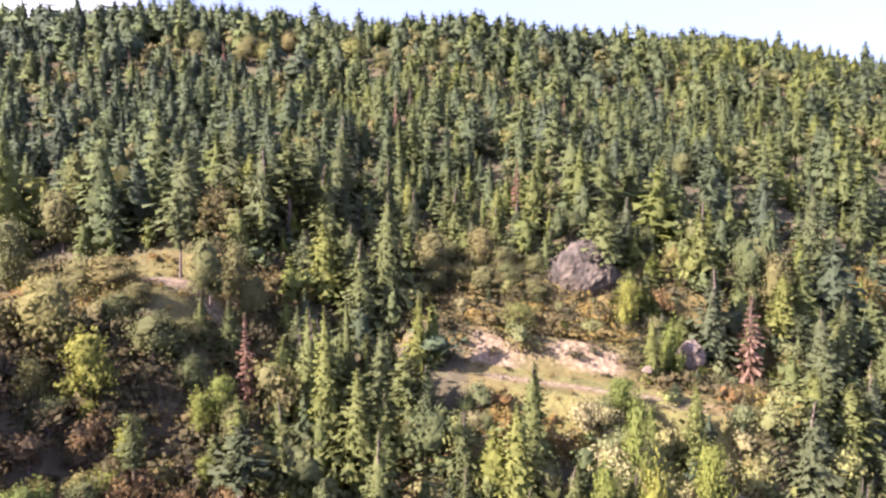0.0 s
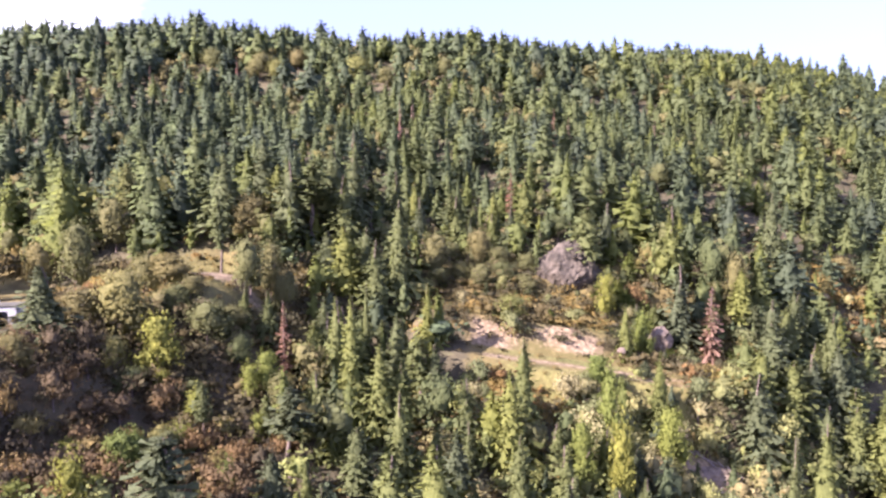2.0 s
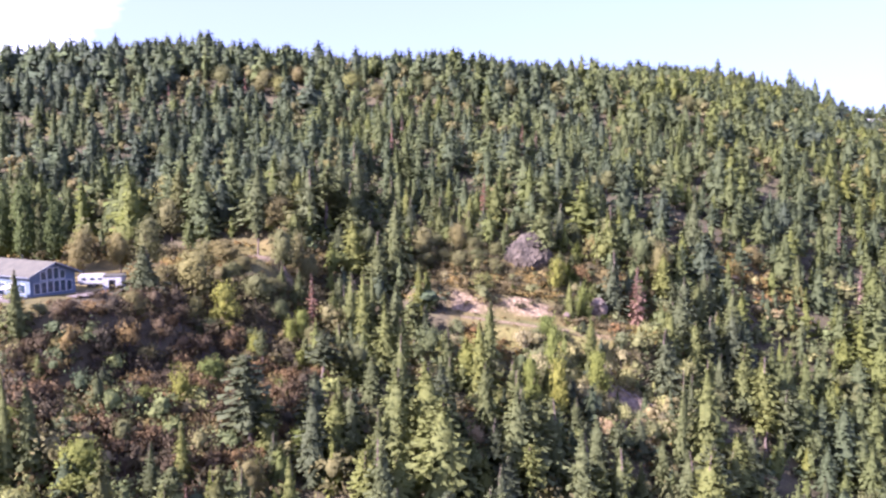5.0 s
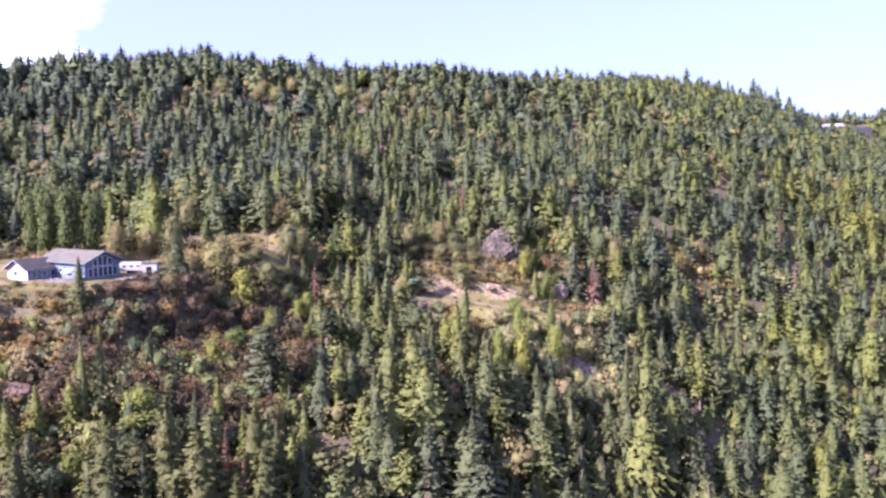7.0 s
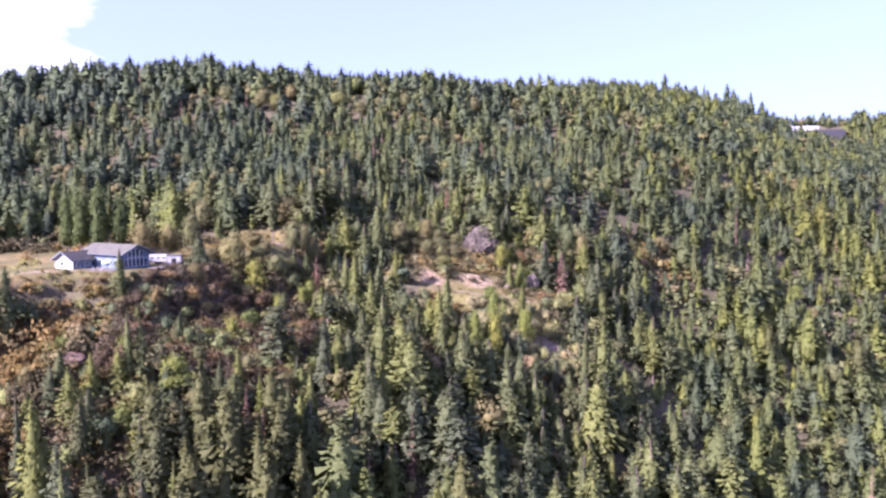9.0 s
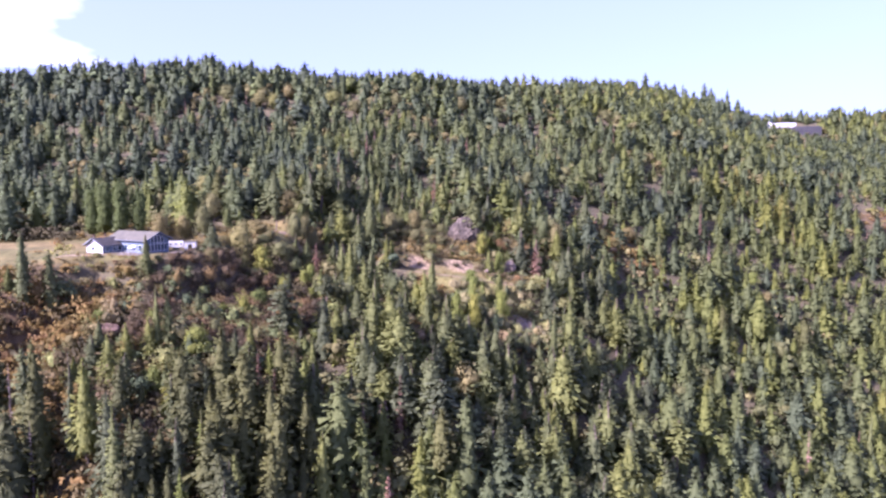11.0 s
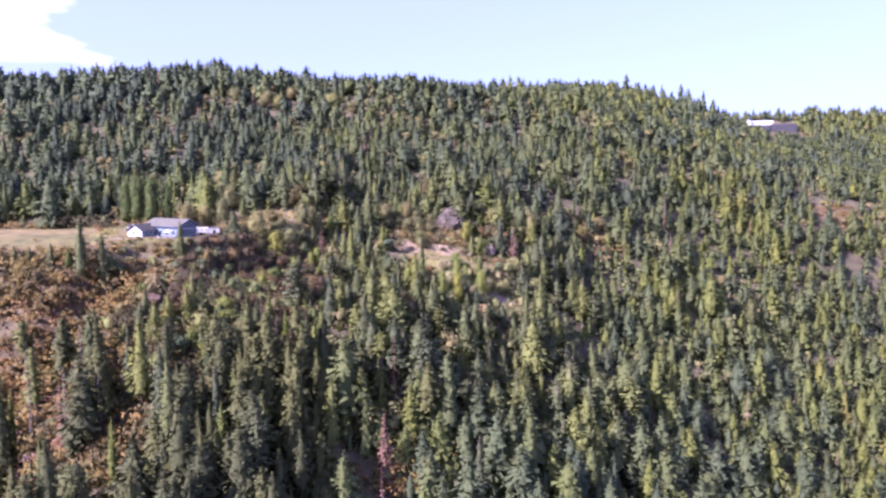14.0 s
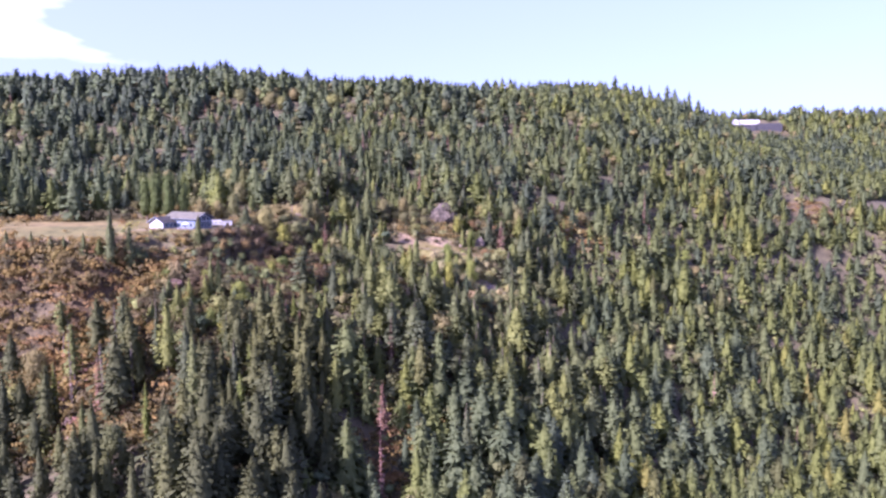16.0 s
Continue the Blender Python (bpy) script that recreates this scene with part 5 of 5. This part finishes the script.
# low rust-brown brush on the clearings across the valley
for _cx, _cy, _rx, _ry, _words in ((300, 241, 22, 11, "rust-brown low brush on a bare clearing"), (100, 148, 19, 13, "orange and ochre brush in a gap in the woods"), (482, 640, 40, 22, "low green and brown brush under the ridge house")):
    _x, _y = jitter(_cx - _rx, _cx + _rx, _cy - _ry, _cy + _ry, 2.4)
    _keep = (np.hypot((_x - _cx) / _rx, (_y - _cy) / _ry) < 1.0) & (wood_rng.random(len(_x)) < (0.62 if _cy < 600 else 0.15))
    _x, _y = _x[_keep], _y[_keep]
    _z = height(_x, _y)
    _h = wood_rng.triangular(0.7, 1.5, 3.6, len(_x)) * (1.5 if _cx < 200 else 1.0)
    _t = np.clip(wood_rng.normal(0.6 if _cy < 600 else 0.2, 0.2, len(_x)), 0.05, 1.0)
    scatter("autumn_brush", _words, "brush", SCRUB, np.arange(len(_x)), M_BRUSH_WOODS, (0.9, 1.7))

# ---- rocks ----
def rock(name, x, y, z_top, size, mat, seed, label, category="boulder", humps=((0, 0, 0, 1.0),), cuts=16):
    """A weathered rock: one hump or several, hewn flat by many planes, then roughened."""
    bm = bmesh.new()
    rng = np.random.default_rng(seed)
    for hx, hy, hz, hs in humps:
        part_of = bmesh.ops.create_icosphere(bm, subdivisions=5, radius=1.0)["verts"]
        off = Vector(rng.uniform(-50, 50, 3))
        planes = []
        for k in range(cuts):
            nrm = Vector(rng.normal(size=3)).normalized()
            planes.append((nrm, rng.uniform(0.72, 0.95)))
        for v in part_of:
            d = v.co.normalized()
            c = d * (1 + 0.14 * noise.noise(d * 1.1 + off))
            for nrm, h in planes:
                over = c.dot(nrm) - h
                if over > 0:
                    c = c - nrm * over * 0.85
            c = c * (1 - 0.10 * abs(noise.noise(d * 4 + off)) ** 0.5 + 0.05 * noise.noise(d * 8 + off) + 0.03 * noise.noise(d * 19 + off))
            v.co = Vector(((c.x * hs + hx) * size[0], (c.y * hs + hy) * size[1], (c.z * hs + hz) * size[2]))
    me = bpy.data.meshes.new(name)
    bm.to_mesh(me)
    bm.free()
    me.materials.append(mat)
    ob = new(name, me)
    ob.location = (x, y, z_top - size[2] * 0.9)
    return tagged(ob, label, category)


rock("boulder", 28.6, 131.5, 47.4, (7.7, 6.9, 8.2), M_BOULDER, 4, "huge weathered purple-grey boulder on the slope", "boulder", ((0.12, 0, 0, 1.0), (-0.5, 0.35, -0.1, 0.8), (0.5, -0.1, -0.3, 0.62)), 20)
rock("boulder", 44.2, 114.0, 31.2, (2.5, 2.2, 3.0), M_PALE_ROCK, 9, "pale pinkish boulder beside the dirt track", "boulder", ((0.15, 0, 0, 1.0), (-0.7, 0.2, -0.35, 0.6)), 10)
rock("rock", 34.0, 105.5, 28.9, (0.9, 0.7, 0.7), M_PALE_ROCK, 12, "small pale rock by the track", "rock")
rock("rock_outcrop", 46.0, 90.0, 11.8, (5.0, 2.6, 2.6), M_PALE_ROCK, 15, "broken pinkish rock outcrop below the track", "rock")
rock("rock_outcrop", -76.0, 37.5, 24.0, (3.6, 2.2, 2.0), M_RUST_ROCK, 17, "low rust-brown rock outcrop in the brush", "rock")


# ---- house ----
def box_mesh(name, lo, hi, mat, bevel=0.0):
    bm = bmesh.new()
    bmesh.ops.create_cube(bm, size=1.0)
    for v in bm.verts:
        v.co = Vector([(a + b) / 2 + c * (b - a) for a, b, c in zip(lo, hi, v.co)])
    if bevel:
        bmesh.ops.bevel(bm, geom=bm.edges[:], offset=bevel, segments=2, affect="EDGES")
    me = bpy.data.meshes.new(name)
    bm.to_mesh(me)
    bm.free()
    me.materials.append(mat)
    return me


def prism(name, outline, y0, y1, mat):
    """An upright outline in x, z, drawn out along y."""
    n = len(outline)
    V = [(x, y0, z) for x, z in outline] + [(x, y1, z) for x, z in outline]
    F = [tuple(range(n)), tuple(range(2 * n - 1, n - 1, -1))] + [(k, n + k, n + (k + 1) % n, (k + 1) % n) for k in range(n)]
    me = bpy.data.meshes.new(name)
    me.from_pydata(V, [], F)
    bm = bmesh.new()
    bm.from_mesh(me)
    bmesh.ops.recalc_face_normals(bm, faces=bm.faces[:])
    bm.to_mesh(me)
    bm.free()
    me.materials.append(mat)
    return me


def set_part(name, me, parent, m, label=""):
    ob = part(name, me, parent, label)
    ob.matrix_local = m
    return ob


def window(parent, m, x, z, w, h, y=0.0, mat_frame=None):
    """A window in a wall that faces -y at y, in the block's own axes m."""
    fr = set_part("window", prism("window", [(x - w / 2 - 0.09, z - 0.09), (x + w / 2 + 0.09, z - 0.09), (x + w / 2 + 0.09, z + h + 0.09), (x - w / 2 - 0.09, z + h + 0.09)], y - 0.06, y - 0.003, mat_frame or M_TRIM), parent, m)
    part("pane", box_mesh("pane", (x - w / 2, y - 0.085, z), (x + w / 2, y - 0.063, z + h), M_GLASS), fr)


def gable_block(parent, m, width, length, eave, ridge, wall_mat, roof_mat, over=0.5, gable_mat=None, trim_mat=None):
    """Walls and roof of a block whose gable faces -y, with its ridge along y. Origin: middle of the gable's foot."""
    w = width / 2
    set_part("wall", prism("wall", [(-w, -1.2), (w, -1.2), (w, eave), (0, ridge - 0.12), (-w, eave)], 0.1, length, wall_mat), parent, m)
    set_part("gable_wall", prism("gable_wall", [(-w - 0.01, -1.2), (w + 0.01, -1.2), (w + 0.01, eave), (0, ridge - 0.12), (-w - 0.01, eave)], 0.0, 0.1, gable_mat or wall_mat), parent, m)
    rise = (ridge - eave) / w
    for s in (-1, 1):
        xo, zo = s * (w + over), eave - over * rise
        set_part("roof", prism("roof", [(0, ridge), (xo, zo), (xo, zo + 0.2), (0, ridge + 0.2)], -over * 1.4, length + over, roof_mat), parent, m)
        set_part("fascia", prism("fascia", [(0, ridge - 0.04), (xo, zo - 0.04), (xo, zo + 0.23), (0, ridge + 0.23)], -over * 1.4 - 0.06, -over * 1.4 - 0.003, trim_mat or M_TRIM), parent, m)
        set_part("gutter", prism("gutter", [(xo - 0.02 * s, zo - 0.02), (xo + 0.14 * s, zo - 0.02), (xo + 0.14 * s, zo + 0.13), (xo - 0.02 * s, zo + 0.13)], -over * 1.4, length + over, trim_mat or M_TRIM), parent, m)


HOUSE_Z = 39.75
house = new("house")
house.location = (-80.0, 70.0, HOUSE_Z)
tagged(house, "L-shaped white and blue house with grey shingled roofs on the brow", "house")
# the low wing: its gable looks down the slope; the tall block: its glazed gable looks along it
WING = Matrix.Translation((-7.7 - 3.09, -6.0 + 1.64, 0)) @ Matrix.Rotation(radians(-28), 4, "Z")
MAIN = Matrix.Translation((4.4 + 2.1, -4.9 + 3.97, 0)) @ Matrix.Rotation(radians(62), 4, "Z")
gable_block(house, WING, 7.0, 13.0, 2.65, 4.55, M_BLUE, M_ROOF_DARK, 0.55, M_WHITE, M_GREY_TRIM)
gable_block(house, MAIN, 9.0, 15.6, 4.1, 6.15, M_BLUE, M_ROOF, 0.8, M_BLUE, M_GREY_TRIM)
for x, z, h in ((-3.2, 0.5, 1.9), (-1.9, 0.5, 2.1), (-0.62, 0.5, 2.1), (0.62, 0.5, 2.1), (1.9, 0.5, 2.1), (3.2, 0.5, 1.9), (-1.9, 3.0, 1.5), (-0.62, 3.0, 2.1), (0.62, 3.0, 2.1), (1.9, 3.0, 1.5)):
    window(house, MAIN, x, z, 0.95, h)
window(house, WING, -0.6, 1.0, 1.0, 1.1)
# side walls: frames turned to face the yard
WING_SIDE = WING @ Matrix.Translation((3.5, 0, 0)) @ Matrix.Rotation(radians(90), 4, "Z")
for x in (1.6, 4.0, 6.0):
    window(house, WING_SIDE, x, 0.7, 1.1, 1.3)
MAIN_SIDE = MAIN @ Matrix.Translation((-4.5, 0, 0)) @ Matrix.Rotation(radians(-90), 4, "Z")
for x, w in ((-2.2, 1.4), (-5.2, 1.8), (-8.2, 1.2)):
    window(house, MAIN_SIDE, x, 0.6, w, 1.7)
pipe = set_part("chimney", fast_mesh("chimney", *limb((0, 9.2, 5.6), (0, 9.2, 7.1), 0.13, 0.13, 10), M_DARK), house, MAIN, "dark metal stove pipe")
part("chimney_cap", fast_mesh("chimney_cap", *limb((0, 9.2, 7.1), (0, 9.2, 7.2), 0.24, 0.16, 10), M_DARK), pipe)

# deck along the yard side and the glazed gable
deck = new("deck")
deck.location = (-69.5, 66.5, HOUSE_Z)
deck.rotation_euler = (0, 0, radians(62))
tagged(deck, "raised weathered wooden deck with a low railing beside the house", "deck")
for k in range(12):
    part("board", box_mesh("board", (-1.0 + k * 0.5, -4.2, 0.18), (-0.53 + k * 0.5, -0.8, 0.24), M_DECK, 0.01), deck)
for px in (-0.9, 1.0, 3.0, 4.9):
    part("post", box_mesh("post", (px - 0.06, -4.25, -1.6), (px + 0.06, -4.13, 1.1), M_DECK, 0.01), deck)
part("rail", box_mesh("rail", (-1.0, -4.26, 1.1), (5.0, -4.12, 1.18), M_DECK, 0.01), deck)
part("beam", box_mesh("beam", (-1.0, -4.1, 0.0), (5.0, -3.95, 0.17), M_DECK, 0.01), deck)

# patio in the corner of the yard, with a railing, an umbrella, a table and chairs
patio = new("patio_deck")
patio.matrix_world = Matrix.Translation((-79.4, 61.8, HOUSE_Z - 0.1)) @ Matrix.Rotation(radians(-6), 4, "Z")
tagged(patio, "low wooden patio deck with a railing in the house yard", "deck")
for k in range(14):
    part("board", box_mesh("board", (-4.0, -2.4 + k * 0.34, 0.18), (4.0, -2.1 + k * 0.34, 0.24), M_DECK, 0.01), patio)
part("beam", box_mesh("beam", (-4.0, -2.5, -0.6), (4.0, -2.41, 0.17), M_DECK, 0.01), patio)
for px in (-3.95, -1.98, 0.0, 1.98, 3.95):
    part("post", box_mesh("post", (px - 0.05, -2.52, -0.7), (px + 0.05, -2.42, 1.05), M_DECK, 0.01), patio)
for z0 in (0.45, 0.72, 1.0):
    part("rail", box_mesh("rail", (-4.0, -2.54, z0), (4.0, -2.5, z0 + 0.08), M_DECK, 0.01), patio)

umbrella = new("patio_umbrella")
umbrella.location = (-78.4, 63.0, HOUSE_Z + 0.14)
tagged(umbrella, "open white patio umbrella standing on the wooden deck", "umbrella")
part("pole", fast_mesh("pole", *limb((0, 0, 0), (0, 0, 2.5), 0.03, 0.025, 8), M_METAL), umbrella)
part("base", fast_mesh("base", *limb((0, 0, 0), (0, 0, 0.12), 0.26, 0.22, 10), M_RUBBER), umbrella)
_cv = [(0, 0, 2.55), (0, 0, 2.46)]
for ring, (rad, zz) in enumerate(((0.8, 2.38), (1.45, 1.98), (1.47, 1.86))):
    _cv += [(rad * math.cos(6.2832 * q / 8), rad * math.sin(6.2832 * q / 8), zz) for q in range(8)]
_cf = []
for q in range(8):
    q2 = (q + 1) % 8
    _cf += [(0, 2 + q, 2 + q2), (2 + q, 10 + q, 10 + q2), (2 + q, 10 + q2, 2 + q2), (10 + q, 18 + q, 18 + q2), (10 + q, 18 + q2, 10 + q2), (1, 18 + q2, 18 + q)]
part("canopy", fast_mesh("canopy", np.array(_cv, float), np.array(_cf), M_TRIM), umbrella)

table = new("patio_table")
table.location = (-80.6, 62.6, HOUSE_Z + 0.14)
tagged(table, "white round patio table on the wooden deck", "table")
part("tabletop", fast_mesh("tabletop", *limb((0, 0, 0.70), (0, 0, 0.74), 0.55, 0.55, 12), M_TRIM), table)
part("pedestal", fast_mesh("pedestal", *limb((0, 0, 0), (0, 0, 0.70), 0.05, 0.05, 8), M_METAL), table)
for cx, cy, turn in ((-81.6, 62.4, 80), (-79.7, 62.9, -100)):
    chair = new("patio_chair")
    chair.matrix_world = Matrix.Translation((cx, cy, HOUSE_Z + 0.14)) @ Matrix.Rotation(radians(turn), 4, "Z")
    tagged(chair, "white patio chair beside the round table", "chair", "patio chairs")
    part("seat", box_mesh("seat", (-0.23, -0.23, 0.42), (0.23, 0.23, 0.46), M_TRIM, 0.01), chair)
    part("backrest", box_mesh("backrest", (-0.23, 0.19, 0.46), (0.23, 0.23, 0.9), M_TRIM, 0.01), chair)
    for lx in (-0.2, 0.2):
        for ly in (-0.2, 0.2):
            part("leg", box_mesh("leg", (lx - 0.02, ly - 0.02, 0), (lx + 0.02, ly + 0.02, 0.42), M_TRIM), chair)

# shed and camper behind the house
shed = new("shed")
shed.matrix_world = Matrix.Translation((-66.0, 77.0, ground_z(-66, 77) - 0.1)) @ Matrix.Rotation(radians(10), 4, "Z")
tagged(shed, "small white flat-roofed shed with a dark open doorway", "shed")
part("wall", prism("wall", [(-1.75, -0.3), (-0.7, -0.3), (-0.7, 2.1), (0.6, 2.1), (0.6, -0.3), (1.75, -0.3), (1.75, 2.85), (-1.75, 2.85)], 0.0, 0.12, M_WHITE), shed)
part("back_wall", box_mesh("back_wall", (-1.75, 3.3, -0.3), (1.75, 3.42, 2.7), M_WHITE), shed)
for s in (-1, 1):
    part("side_wall", box_mesh("side_wall", (s * 1.75 - 0.06, 0.12, -0.3), (s * 1.75 + 0.06, 3.3, 2.7), M_METAL), shed)
part("roof", box_mesh("roof", (-1.9, -0.15, 2.86), (1.9, 3.55, 3.0), M_ROOF, 0.02), shed)
part("floor", box_mesh("floor", (-1.6, 0.13, -0.3), (1.6, 3.28, 0.05), M_DECK), shed)

camper = new("camper_trailer")
camper.matrix_world = Matrix.Translation((-71.6, 80.5, ground_z(-71.6, 80.5))) @ Matrix.Rotation(radians(8), 4, "Z")
tagged(camper, "white rounded camper trailer parked behind the house", "camper")
part("body", box_mesh("body", (-2.7, -1.1, 0.55), (2.7, 1.1, 2.75), M_WHITE, 0.35), camper)
for x in (-1.5, 0.2, 1.7):
    w_ = part("window", box_mesh("window", (x - 0.45, -1.14, 1.55), (x + 0.45, -1.09, 2.15), M_TRIM, 0.02), camper)
    part("pane", box_mesh("pane", (x - 0.38, -1.16, 1.62), (x + 0.38, -1.141, 2.08), M_GLASS), w_)
for x in (-0.5, 0.4):
    for s in (-1, 1):
        bm = bmesh.new()
        bmesh.ops.create_cone(bm, cap_ends=True, segments=18, radius1=0.34, radius2=0.34, depth=0.22, matrix=Matrix.Translation((x, s * 0.98, 0.34)) @ Matrix.Rotation(radians(90), 4, "X"))
        me = bpy.data.meshes.new("wheel")
        bm.to_mesh(me)
        bm.free()
        me.materials.append(M_RUBBER)
        part("wheel", me, camper)

# ---- house on the far ridge ----
far = new("ridge_house")
far.matrix_world = Matrix.Translation((480, 664, 132.0)) @ Matrix.Rotation(radians(-22), 4, "Z")
tagged(far, "long white house on the far ridge above dark retaining walls", "house")
gable_block(far, Matrix.Translation((-14, 0, 0)), 12.0, 12.0, 3.6, 7.0, M_WHITE, M_METAL, 0.8)
gable_block(far, Matrix.Translation((-8, 6, 0)) @ Matrix.Rotation(radians(-90), 4, "Z"), 10.0, 24.0, 3.2, 5.6, M_WHITE, M_METAL, 0.8)
for x in (-19, -14, -9):
    window(far, Matrix.Identity(4), x, 1.0, 2.4, 2.4)
# near-black walls and terrace: the shadow on them is put into the material
part("retaining_wall", box_mesh("retaining_wall", (-12, -6.0, -12.0), (12, -4.5, -2.0), M_DARK, 0.1), far, "dark shaded retaining wall")
part("retaining_wall", box_mesh("retaining_wall", (13, -3.0, -12.0), (42, -1.5, 0.5), M_DARK, 0.1), far, "dark shaded retaining wall")
part("terrace", box_mesh("terrace", (-26, -4.4, -12.0), (44, 22, -0.6), M_DARK, 0.1), far)

# ---- dead wood on the bluff under the track ----
log_rng = random.Random(8)
for k in range(46):
    x, y = log_rng.uniform(39, 56), log_rng.uniform(82, 91.5)
    a, n = log_rng.uniform(0, 3.14), log_rng.uniform(2.5, 6.0)
    dx, dy = math.cos(a) * n / 2, math.sin(a) * n * 0.25
    z0, z1 = ground_z(x - dx, y - dy) + 0.25, ground_z(x + dx, y + dy) + 0.35
    v, f = limb((-dx, -dy, z0 - z1), (dx, dy, 0), log_rng.uniform(0.16, 0.30), 0.09, 7)
    log = new("fallen_log", fast_mesh("fallen_log", v, f, M_PALE_WOOD))
    log.location = (x, y, z1)
    tagged(log, "bleached grey fallen log on the steep bluff", "log", "fallen logs on the bluff")
for k, (x, y, t) in enumerate(((39.5, 88.5, 8.0), (41.0, 89.0, 6.5), (52.5, 92.0, 4.0))):
    plant(f"snag{k % 2}", x, y, t, 1.6)
